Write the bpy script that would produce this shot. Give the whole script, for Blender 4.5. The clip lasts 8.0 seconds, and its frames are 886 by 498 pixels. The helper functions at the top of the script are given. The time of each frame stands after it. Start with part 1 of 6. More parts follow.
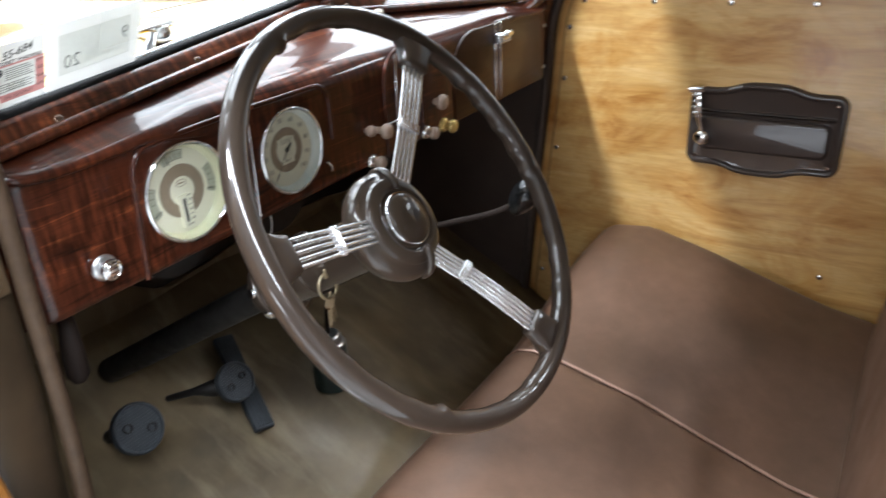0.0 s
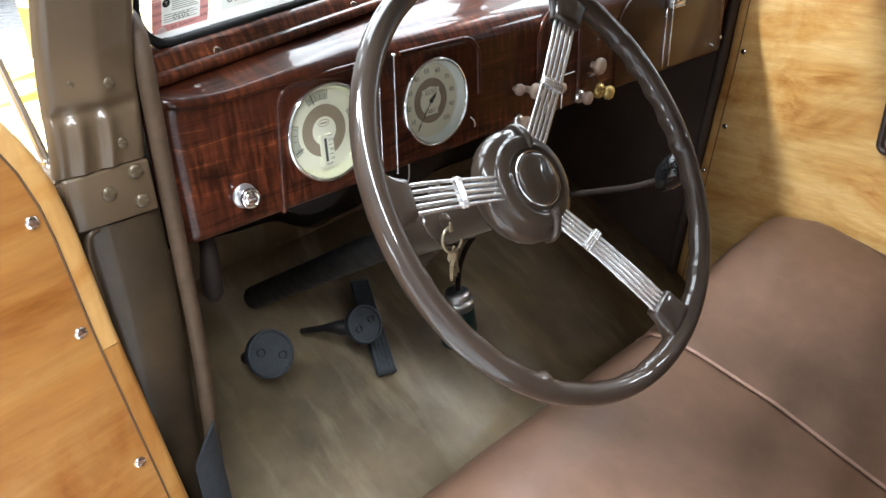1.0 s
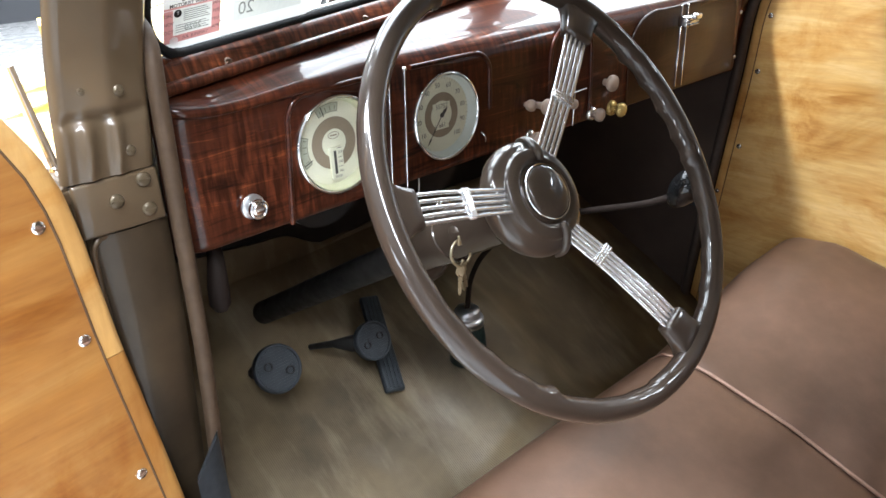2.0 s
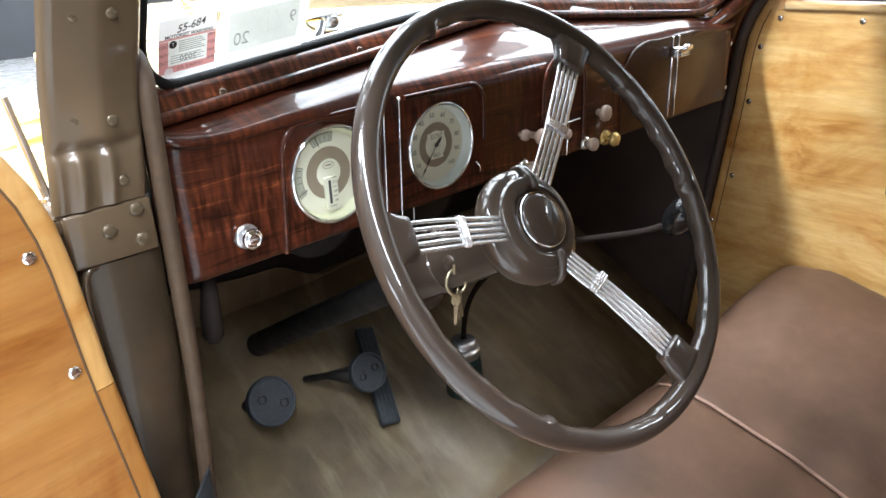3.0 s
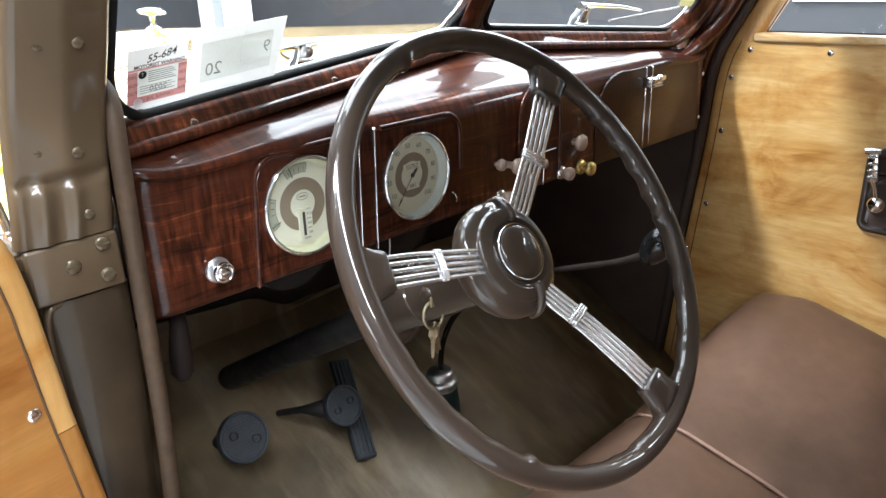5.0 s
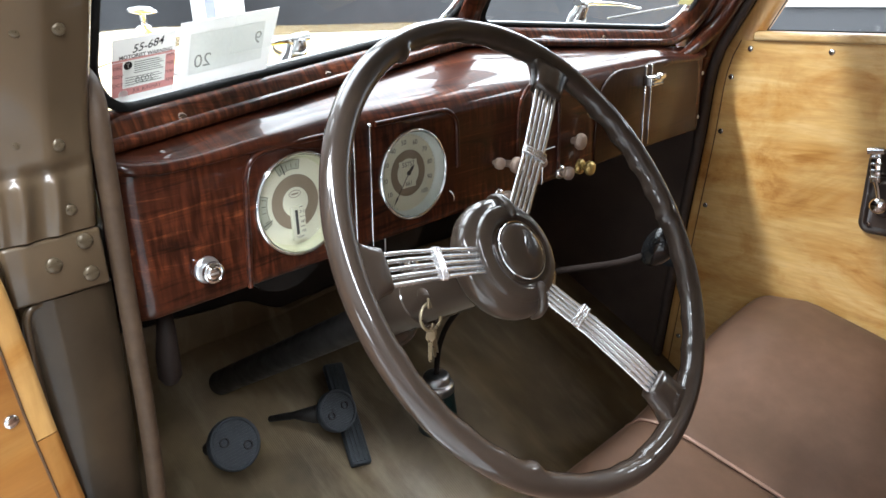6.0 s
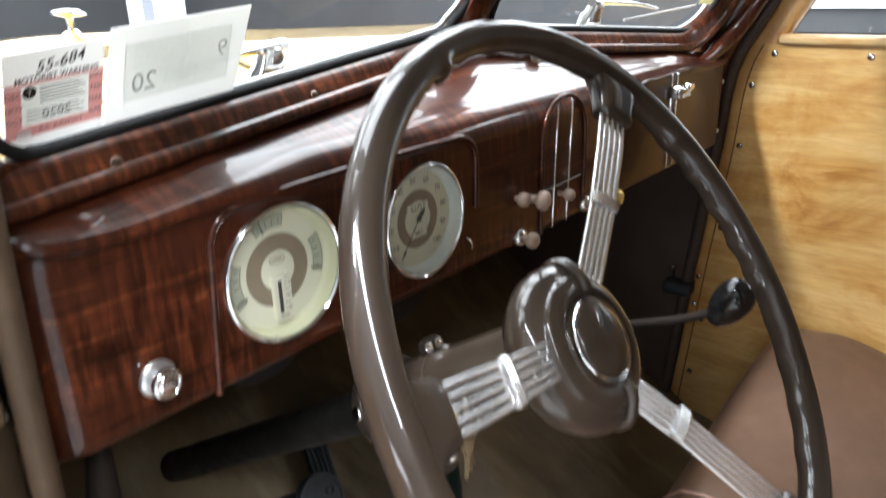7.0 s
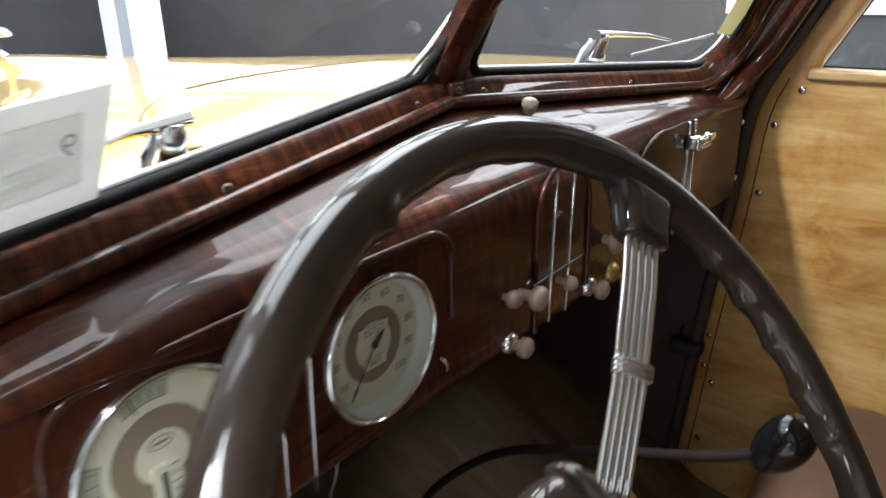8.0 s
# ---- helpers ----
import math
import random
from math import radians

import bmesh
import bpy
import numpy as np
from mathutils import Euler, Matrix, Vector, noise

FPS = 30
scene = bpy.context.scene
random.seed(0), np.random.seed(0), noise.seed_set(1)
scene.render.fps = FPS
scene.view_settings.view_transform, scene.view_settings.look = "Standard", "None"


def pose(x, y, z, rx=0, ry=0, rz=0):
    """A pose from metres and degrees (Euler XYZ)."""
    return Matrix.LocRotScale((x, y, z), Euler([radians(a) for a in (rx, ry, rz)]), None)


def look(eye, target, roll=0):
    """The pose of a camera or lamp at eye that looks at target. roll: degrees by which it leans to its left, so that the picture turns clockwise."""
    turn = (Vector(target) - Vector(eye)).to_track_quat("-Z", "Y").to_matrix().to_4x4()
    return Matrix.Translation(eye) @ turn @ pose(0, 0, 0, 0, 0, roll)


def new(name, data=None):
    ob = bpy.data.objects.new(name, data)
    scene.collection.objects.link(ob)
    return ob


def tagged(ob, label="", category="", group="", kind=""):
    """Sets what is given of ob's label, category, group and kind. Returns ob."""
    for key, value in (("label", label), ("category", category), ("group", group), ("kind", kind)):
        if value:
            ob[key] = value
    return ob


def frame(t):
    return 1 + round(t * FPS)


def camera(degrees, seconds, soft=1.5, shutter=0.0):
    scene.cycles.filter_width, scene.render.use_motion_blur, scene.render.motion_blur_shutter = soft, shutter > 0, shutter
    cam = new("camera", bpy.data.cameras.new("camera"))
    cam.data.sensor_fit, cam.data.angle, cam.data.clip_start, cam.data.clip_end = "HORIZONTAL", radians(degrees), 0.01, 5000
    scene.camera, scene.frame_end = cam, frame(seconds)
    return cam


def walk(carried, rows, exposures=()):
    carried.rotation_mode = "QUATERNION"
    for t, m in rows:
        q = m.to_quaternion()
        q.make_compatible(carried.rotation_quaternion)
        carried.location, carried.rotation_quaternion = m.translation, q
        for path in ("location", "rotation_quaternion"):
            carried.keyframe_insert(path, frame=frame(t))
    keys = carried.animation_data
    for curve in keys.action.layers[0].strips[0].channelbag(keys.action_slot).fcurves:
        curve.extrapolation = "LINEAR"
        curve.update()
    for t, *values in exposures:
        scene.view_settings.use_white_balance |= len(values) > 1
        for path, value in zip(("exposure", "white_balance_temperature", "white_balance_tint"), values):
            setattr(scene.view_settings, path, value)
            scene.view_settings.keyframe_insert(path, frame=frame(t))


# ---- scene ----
cam = camera(62.8, 8.0, shutter=0.5)
PATH = [
    (0, (-0.7819, -0.3580, 1.4503), (0.7391, 0.6200, 0.5963), -3.20),
    (0.5, (-0.7609, -0.3720, 1.4403), (0.5841, 0.8170, 0.5593), -2.80),
    (1, (-0.7569, -0.3750, 1.4333), (0.4701, 0.9160, 0.5233), -2.50),
    (2.5, (-0.7509, -0.3770, 1.4193), (0.4791, 0.9730, 0.6043), -2.70),
    (3, (-0.7509, -0.3750, 1.4183), (0.5061, 0.9740, 0.6443), -2.50),
    (3.5, (-0.7449, -0.3720, 1.4183), (0.5341, 0.9700, 0.6693), -2.40),
    (4, (-0.7429, -0.3690, 1.4183), (0.5551, 0.9640, 0.6843), -2.20),
    (4.5, (-0.7429, -0.3700, 1.4203), (0.5701, 0.9550, 0.6993), -2.10),
    (6, (-0.7309, -0.3480, 1.4063), (0.6101, 0.9620, 0.7083), -1.80),
    (6.2, (-0.7139, -0.3430, 1.3943), (0.6331, 0.9620, 0.6983), -1.90),
    (6.5, (-0.6779, -0.2940, 1.3693), (0.7051, 0.9740, 0.6773), -2.30),
    (6.8, (-0.6599, -0.2130, 1.3813), (0.7571, 1.0150, 0.6853), -2.10),
    (7, (-0.6379, -0.1750, 1.3983), (0.7961, 1.0340, 0.7033), -1.80),
    (7.2, (-0.6159, -0.1480, 1.4233), (0.8271, 1.0490, 0.7273), -1.70),
    (7.5, (-0.5889, -0.1240, 1.4253), (0.8631, 1.0600, 0.7263), -1.40),
    (7.8, (-0.5360, -0.0890, 1.4290), (0.9150, 1.0950, 0.7300), -1.45),
    (8, (-0.4919, -0.0750, 1.4273), (0.9621, 1.1060, 0.7283), -1.30),
]
EXPOSURES = [(0, 0.26, 5900, 10), (1.0, 0.44, 5950, 10), (2.5, 0.52, 5880, 10), (3.5, 0.52, 5880, 10), (4.5, 0.37, 5900, 10), (6.5, 0.28, 6000, 10), (7.2, 0.09, 6100, 10), (8, -0.38, 6120, 10)]
walk(cam, [(t, look(eye, target, roll)) for t, eye, target, roll in PATH], EXPOSURES)

# ---- world and lights: a showroom under ceiling panels, with added window lights behind and ahead ----
world = bpy.data.worlds.new("world")
world.use_nodes = True
world.node_tree.nodes["Background"].inputs[0].default_value = (0.8, 0.85, 0.9, 1)
world.node_tree.nodes["Background"].inputs[1].default_value = 0.05
scene.world = world


def area_lamp(name, m, sx, sy, watts, color):
    ld = bpy.data.lights.new(name, "AREA")
    ld.shape, ld.size, ld.size_y, ld.energy, ld.color = "RECTANGLE", sx, sy, watts, color
    new(name, ld).matrix_world = m


WHITE = (0.97, 0.99, 1.0)
area_lamp("tube_lamp", pose(-1.95, -1.9, 4.22), 0.5, 5.0, 400.0, WHITE)
area_lamp("tube_lamp", pose(-2.2, 1.18, 4.22), 1.3, 0.22, 300.0, WHITE)
for lx in (0.2, 2.4, 4.6):
    area_lamp("panel_lamp", pose(lx, -2.75, 4.22), 1.75, 1.2, 115.0, WHITE)
    area_lamp("panel_lamp", pose(lx, 1.95, 4.22), 1.75, 2.9, 150.0, WHITE)
    area_lamp("tube_lamp", pose(lx, 5.7, 4.22), 1.75, 0.35, 110.0, WHITE)
area_lamp("panel_lamp", pose(-2.0, 1.95, 4.22), 1.75, 2.9, 100.0, WHITE)
area_lamp("panel_lamp", pose(6.22, 1.95, 4.22), 1.3, 2.9, 100.0, WHITE)
for ly in (7.6, 9.4, 11.2):
    area_lamp("panel_lamp", pose(2.0, ly, 4.30), 8.0, 0.9, 65.0, WHITE)
# lamps added in unseen wall openings, for door light and bonnet reflections
area_lamp("added_window_light", pose(-10.9, -0.8, 1.6, 90, 0, -90), 3.6, 1.6, 190.0, (0.98, 0.99, 1.0))
area_lamp("added_window_light", pose(0.5, 12.85, 3.10, -90, 0, 0), 13.0, 1.9, 230.0, (0.96, 0.98, 1.0))
area_lamp("added_window_light", pose(6.95, 7.6, 3.10, 90, 0, 90), 10.0, 1.9, 160.0, (0.96, 0.98, 1.0))

# ---- materials ----


def mat_base(name, color, rough=0.5, metal=0.0, coat=0.0, spec=0.5):
    m = bpy.data.materials.new(name)
    m.use_nodes = True
    b = m.node_tree.nodes["Principled BSDF"]
    b.inputs["Base Color"].default_value = (*color, 1)
    b.inputs["Roughness"].default_value = rough
    b.inputs["Metallic"].default_value = metal
    b.inputs["Coat Weight"].default_value = coat
    b.inputs["Coat Roughness"].default_value = 0.04
    b.inputs["Specular IOR Level"].default_value = spec
    return m, m.node_tree, b


def coords(nt, scale=(1, 1, 1), rot=(0, 0, 0)):
    tc = nt.nodes.new("ShaderNodeTexCoord")
    mp = nt.nodes.new("ShaderNodeMapping")
    mp.inputs["Scale"].default_value = scale
    mp.inputs["Rotation"].default_value = rot
    nt.links.new(tc.outputs["Object"], mp.inputs["Vector"])
    return mp.outputs["Vector"]


def noise_tex(nt, vec, scale, detail=4, rough=0.55, dist=0.0):
    n = nt.nodes.new("ShaderNodeTexNoise")
    n.inputs["Scale"].default_value = scale
    n.inputs["Detail"].default_value = detail
    n.inputs["Roughness"].default_value = rough
    n.inputs["Distortion"].default_value = dist
    nt.links.new(vec, n.inputs["Vector"])
    return n.outputs["Fac"]


def ramp(nt, fac, stops):
    r = nt.nodes.new("ShaderNodeValToRGB")
    e = r.color_ramp.elements
    while len(e) < len(stops):
        e.new(0.5)
    for k, (p, c) in enumerate(stops):
        e[k].position, e[k].color = p, (*c, 1)
    nt.links.new(fac, r.inputs["Fac"])
    return r.outputs["Color"]


def blend(nt, a, b, fac, mode="MIX"):
    n = nt.nodes.new("ShaderNodeMix")
    n.data_type, n.blend_type = "RGBA", mode
    for sock, v in ((n.inputs[6], a), (n.inputs[7], b), (n.inputs[0], fac)):
        if isinstance(v, (int, float)):
            sock.default_value = v
        elif isinstance(v, tuple):
            sock.default_value = (*v, 1)
        else:
            nt.links.new(v, sock)
    return n.outputs[2]


def add_bump(nt, b, height, strength=0.2, distance=0.001, coat=False):
    n = nt.nodes.new("ShaderNodeBump")
    n.inputs["Strength"].default_value = strength
    n.inputs["Distance"].default_value = distance
    nt.links.new(height, n.inputs["Height"])
    nt.links.new(n.outputs["Normal"], b.inputs["Normal"])
    if coat:
        nt.links.new(n.outputs["Normal"], b.inputs["Coat Normal"])


def rough_var(nt, b, vec, scale, lo, hi):
    f = noise_tex(nt, vec, scale, 3)
    mr = nt.nodes.new("ShaderNodeMapRange")
    mr.inputs["From Min"].default_value, mr.inputs["From Max"].default_value = 0.3, 0.7
    mr.inputs["To Min"].default_value, mr.inputs["To Max"].default_value = lo, hi
    nt.links.new(f, mr.inputs["Value"])
    nt.links.new(mr.outputs["Result"], b.inputs["Roughness"])


def mottled(name, c1, c2, scale, rough, r_hi=None, metal=0.0, coat=0.0, fine=0.0, fine_scale=300, spec=0.5):
    m, nt, b = mat_base(name, c1, rough, metal, coat, spec)
    v = coords(nt)
    f = noise_tex(nt, v, scale, 5)
    nt.links.new(ramp(nt, f, [(0.3, c1), (0.7, c2)]), b.inputs["Base Color"])
    if r_hi:
        rough_var(nt, b, v, scale * 3, rough, r_hi)
    if fine:
        add_bump(nt, b, noise_tex(nt, v, fine_scale, 3), fine, 0.0006)
    return m


def walnut(name, dark, mid, light, flame=0.75, coat=0.42, lo=0.40):
    """Grained dash finish: wavy dark streaks along x, patches of short upright flame, under clear lacquer."""
    m, nt, b = mat_base(name, mid, 0.38, 0.0, coat, 0.12)
    v1 = coords(nt, (2.2, 26, 26), (0.0, 0.06, 0.0))
    v2 = coords(nt, (1, 0.13, 0.16), (0.0, 0.06, 0.0))
    v3 = coords(nt, (3, 7, 9))
    g = noise_tex(nt, v1, 2.6, 7, 0.62, 1.6)
    fl = noise_tex(nt, v2, 185, 2, 0.5, 0.25)
    patch = noise_tex(nt, v3, 2.4, 4)
    fine = noise_tex(nt, coords(nt, (12, 260, 260)), 2.0, 3)
    col = ramp(nt, g, [(0.30, dark), (0.45, mid), (0.58, mid), (0.76, light)])
    fl_c = ramp(nt, fl, [(0.37, (0.34, 0.30, 0.28)), (0.50, (0.94, 0.92, 0.90)), (0.63, (1.90, 1.76, 1.55))])
    where = ramp(nt, patch, [(lo, (0, 0, 0)), (lo + 0.2, (flame, flame, flame))])
    col = blend(nt, col, blend(nt, col, fl_c, 1.0, "MULTIPLY"), where)
    bg = ramp(nt, noise_tex(nt, v3, 1.1, 3), [(0.3, (0.55, 0.50, 0.50)), (0.7, (1.2, 1.12, 1.0))])
    col = blend(nt, col, bg, 0.8, "MULTIPLY")
    col = blend(nt, col, ramp(nt, fine, [(0.3, (0.72, 0.70, 0.68)), (0.6, (1.06, 1.06, 1.06))]), 0.55, "MULTIPLY")
    nt.links.new(col, b.inputs["Base Color"])
    b.inputs["Coat Roughness"].default_value = 0.022
    return m


def blond(name, c1, c2, c3, along="y", coat=0.35):
    """Varnished maple ply: soft grain along one axis, blotches and darker streaks."""
    m, nt, b = mat_base(name, c2, 0.38, 0.0, coat)
    s = {"y": (9, 1.1, 9), "z": (9, 9, 1.2), "x": (1.2, 9, 9)}[along]
    v1 = coords(nt, s)
    v2 = coords(nt, (4, 4, 7))
    v3 = coords(nt, tuple(q * 9 for q in s))
    g = noise_tex(nt, v1, 2.2, 6, 0.6, 1.5)
    bl = noise_tex(nt, v2, 1.6, 5, 0.65, 0.8)
    fi = noise_tex(nt, v3, 3.0, 3)
    col = ramp(nt, g, [(0.25, c1), (0.5, c2), (0.72, c3)])
    col = blend(nt, col, ramp(nt, bl, [(0.28, (0.58, 0.38, 0.18)), (0.40, (0.86, 0.74, 0.55)), (0.52, (1, 1, 1)), (0.75, (1.12, 1.10, 1.0))]), 0.95, "MULTIPLY")
    col = blend(nt, col, ramp(nt, fi, [(0.3, (0.86, 0.82, 0.76)), (0.7, (1.05, 1.05, 1.05))]), 0.6, "MULTIPLY")
    nt.links.new(col, b.inputs["Base Color"])
    rough_var(nt, b, v2, 5, 0.3, 0.5)
    add_bump(nt, b, fi, 0.06, 0.0004)
    return m


def glassy(name, tint=(0.96, 0.98, 0.97)):
    m = bpy.data.materials.new(name)
    m.use_nodes = True
    nt = m.node_tree
    nt.nodes.remove(nt.nodes["Principled BSDF"])
    tr = nt.nodes.new("ShaderNodeBsdfTransparent")
    gl = nt.nodes.new("ShaderNodeBsdfGlossy")
    gl.inputs["Roughness"].default_value = 0.02
    tr.inputs["Color"].default_value = (*tint, 1)
    lw = nt.nodes.new("ShaderNodeLayerWeight")
    pw = nt.nodes.new("ShaderNodeMath")
    pw.operation = "POWER"
    pw.inputs[1].default_value = 4.0
    ma = nt.nodes.new("ShaderNodeMath")
    ma.operation = "MULTIPLY_ADD"
    ma.inputs[1].default_value, ma.inputs[2].default_value = 0.85, 0.04
    mx = nt.nodes.new("ShaderNodeMixShader")
    nt.links.new(lw.outputs["Facing"], pw.inputs[0])
    nt.links.new(pw.outputs[0], ma.inputs[0])
    nt.links.new(ma.outputs[0], mx.inputs[0])
    nt.links.new(tr.outputs[0], mx.inputs[1])
    nt.links.new(gl.outputs[0], mx.inputs[2])
    nt.links.new(mx.outputs[0], nt.nodes["Material Output"].inputs["Surface"])
    return m


M = {}
M["walnut"] = walnut("lacquered_walnut", (0.010, 0.0030, 0.0017), (0.056, 0.0155, 0.0070), (0.185, 0.060, 0.0225), 0.78, 0.54)
M["walnut_strip"] = walnut("lacquered_walnut_strip", (0.014, 0.0044, 0.0024), (0.066, 0.0205, 0.0098), (0.175, 0.058, 0.024), 0.80, 0.85, 0.15)
M["walnut_lid"] = walnut("lacquered_walnut_lid", (0.022, 0.0088, 0.0042), (0.038, 0.0155, 0.0072), (0.056, 0.0240, 0.0112), 0.25, 0.30)
M["blond"] = blond("varnished_maple_panel", (0.45, 0.234, 0.066), (0.615, 0.380, 0.132), (0.695, 0.480, 0.212), "y")
M["rail"] = blond("varnished_maple_rail", (0.46, 0.235, 0.068), (0.58, 0.335, 0.112), (0.66, 0.42, 0.165), "z")
M["sill_pale"] = blond("pale_maple_sill", (0.60, 0.42, 0.20), (0.70, 0.52, 0.28), (0.76, 0.60, 0.36), "y", 0.6)
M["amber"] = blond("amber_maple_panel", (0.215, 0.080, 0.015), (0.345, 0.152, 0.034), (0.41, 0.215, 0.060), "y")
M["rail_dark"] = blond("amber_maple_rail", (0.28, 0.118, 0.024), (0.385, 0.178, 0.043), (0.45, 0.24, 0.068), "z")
M["gap"] = mottled("brown_joint", (0.085, 0.042, 0.016), (0.11, 0.056, 0.022), 40, 0.7)
M["brown"] = mottled("brown_enamel", (0.038, 0.0280, 0.0205), (0.047, 0.0345, 0.0255), 9, 0.28, 0.38, coat=1.0, spec=0.08)
M["rim"] = mottled("brown_plastic", (0.024, 0.0172, 0.0128), (0.032, 0.0230, 0.0172), 12, 0.28, 0.38, coat=1.0, spec=0.08)
M["plate"] = mottled("brown_pressed_steel", (0.036, 0.0262, 0.0220), (0.047, 0.0345, 0.0290), 14, 0.30, 0.42, coat=0.8, spec=0.2)
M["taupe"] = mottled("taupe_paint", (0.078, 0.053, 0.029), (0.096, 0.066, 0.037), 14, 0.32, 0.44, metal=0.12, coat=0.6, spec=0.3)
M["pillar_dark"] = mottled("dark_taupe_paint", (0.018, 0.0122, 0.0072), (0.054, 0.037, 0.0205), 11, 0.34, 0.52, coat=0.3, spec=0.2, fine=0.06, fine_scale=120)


def worn_leather():
    """Brown seat leather: rubbed patches, soft creases and fine pores."""
    m, nt, b = mat_base("brown_leather", (0.14, 0.076, 0.048), 0.45, 0.0, 0.0, 0.34)
    v = coords(nt)
    col = ramp(nt, noise_tex(nt, v, 5, 5), [(0.28, (0.078, 0.045, 0.027)), (0.5, (0.118, 0.066, 0.041)), (0.74, (0.152, 0.086, 0.055))])
    rub = ramp(nt, noise_tex(nt, v, 38, 6), [(0.3, (0.86, 0.86, 0.85)), (0.7, (1.10, 1.10, 1.11))])
    nt.links.new(blend(nt, col, rub, 0.8, "MULTIPLY"), b.inputs["Base Color"])
    rough_var(nt, b, v, 11, 0.32, 0.50)
    crease = noise_tex(nt, v, 16, 3)
    pores = noise_tex(nt, v, 420, 3)
    h = nt.nodes.new("ShaderNodeMath")
    h.operation = "MULTIPLY_ADD"
    nt.links.new(crease, h.inputs[0])
    h.inputs[1].default_value = 5.0
    nt.links.new(pores, h.inputs[2])
    add_bump(nt, b, h.outputs[0], 0.22, 0.0007)
    return m


M["vinyl"] = worn_leather()
M["welt"] = mottled("tan_piping", (0.25, 0.150, 0.104), (0.31, 0.190, 0.136), 60, 0.5, 0.6)
M["windlace"] = mottled("brown_windlace", (0.046, 0.028, 0.0155), (0.068, 0.042, 0.024), 60, 0.50, 0.68, spec=0.3, fine=0.25, fine_scale=900)
M["lace_dark"] = mottled("dark_windlace", (0.050, 0.034, 0.026), (0.066, 0.046, 0.036), 80, 0.55, 0.7, fine=0.2, fine_scale=900)
M["dark_trim"] = mottled("dark_brown_board", (0.050, 0.0345, 0.0265), (0.076, 0.053, 0.041), 8, 0.40, 0.58, fine=0.1, spec=0.25)
M["black"] = mottled("black_metal", (0.012, 0.0110, 0.0100), (0.019, 0.0172, 0.0155), 20, 0.4, 0.6, spec=0.22)
M["rod"] = mottled("dark_brown_rod", (0.013, 0.0092, 0.0075), (0.019, 0.0135, 0.0110), 30, 0.5, 0.65, spec=0.08)
M["ball"] = mottled("black_bakelite", (0.006, 0.006, 0.006), (0.009, 0.009, 0.009), 20, 0.08, 0.14, coat=0.45, spec=0.2)
M["rubber"] = mottled("blue_black_rubber", (0.015, 0.019, 0.023), (0.026, 0.031, 0.036), 40, 0.55, 0.7, fine=0.2)
M["gasket"] = mottled("black_rubber", (0.006, 0.006, 0.006), (0.010, 0.010, 0.010), 60, 0.7, 0.85, spec=0.25)
M["green"] = mottled("green_rubber_boot", (0.006, 0.018, 0.017), (0.009, 0.024, 0.022), 60, 0.35, 0.5)
M["chrome"] = mottled("chrome", (0.80, 0.80, 0.80), (0.86, 0.86, 0.86), 30, 0.06, 0.12, metal=1.0)
M["steel"] = mottled("bright_spoke_steel", (0.80, 0.80, 0.80), (0.85, 0.85, 0.85), 8, 0.16, 0.24, metal=0.88)
M["dull"] = mottled("dull_nickel", (0.66, 0.67, 0.68), (0.75, 0.76, 0.77), 60, 0.30, 0.45, metal=1.0)
M["dial"] = mottled("cream_dial", (0.72, 0.70, 0.54), (0.76, 0.74, 0.60), 30, 0.5)
M["dial_pale"] = mottled("pale_blue_dial_wall", (0.62, 0.66, 0.62), (0.66, 0.70, 0.66), 30, 0.35)
M["dial_green"] = mottled("yellow_green_dial_wall", (0.58, 0.57, 0.38), (0.63, 0.62, 0.43), 30, 0.35)
M["screw_paint"] = mottled("painted_screw", (0.080, 0.058, 0.031), (0.110, 0.084, 0.052), 200, 0.25, 0.4, metal=0.3)
M["screw_dark"] = mottled("dark_screw", (0.16, 0.11, 0.085), (0.22, 0.16, 0.125), 200, 0.2, 0.3, metal=0.9)
M["dial_ring"] = mottled("taupe_dial_ring", (0.24, 0.19, 0.13), (0.28, 0.22, 0.155), 40, 0.5)
M["ink"] = mottled("dark_ink", (0.05, 0.045, 0.04), (0.06, 0.055, 0.05), 40, 0.6)
M["dial_win"] = mottled("grey_green_window", (0.42, 0.43, 0.33), (0.48, 0.49, 0.39), 40, 0.4)
M["win_edge"] = mottled("grey_green_edge", (0.16, 0.17, 0.12), (0.20, 0.21, 0.155), 60, 0.5)
M["ivory"] = mottled("ivory_plastic", (0.50, 0.42, 0.32), (0.58, 0.50, 0.40), 60, 0.3, 0.4)
M["taupe_knob"] = mottled("taupe_plastic", (0.28, 0.20, 0.155), (0.33, 0.25, 0.195), 60, 0.3, 0.4)
M["brass_key"] = mottled("worn_brass", (0.30, 0.25, 0.15), (0.42, 0.36, 0.24), 90, 0.25, 0.4, metal=0.9)
M["brass"] = mottled("brass_knob", (0.55, 0.40, 0.14), (0.62, 0.47, 0.18), 60, 0.2, 0.3, metal=0.6)
M["yellow"] = mottled("yellow_paint", (0.56, 0.34, 0.008), (0.60, 0.365, 0.011), 6, 0.20, 0.26, coat=1.0)
M["yellow"].node_tree.nodes["Principled BSDF"].inputs["Coat IOR"].default_value = 1.9
M["wall"] = mottled("charcoal_wall", (0.060, 0.062, 0.067), (0.074, 0.076, 0.081), 1.5, 0.8)
M["wall_pale"] = mottled("grey_wall", (0.34, 0.34, 0.345), (0.40, 0.40, 0.405), 1.5, 0.8)
M["ceiling"] = mottled("white_ceiling", (0.74, 0.74, 0.73), (0.80, 0.80, 0.79), 1.0, 0.9)
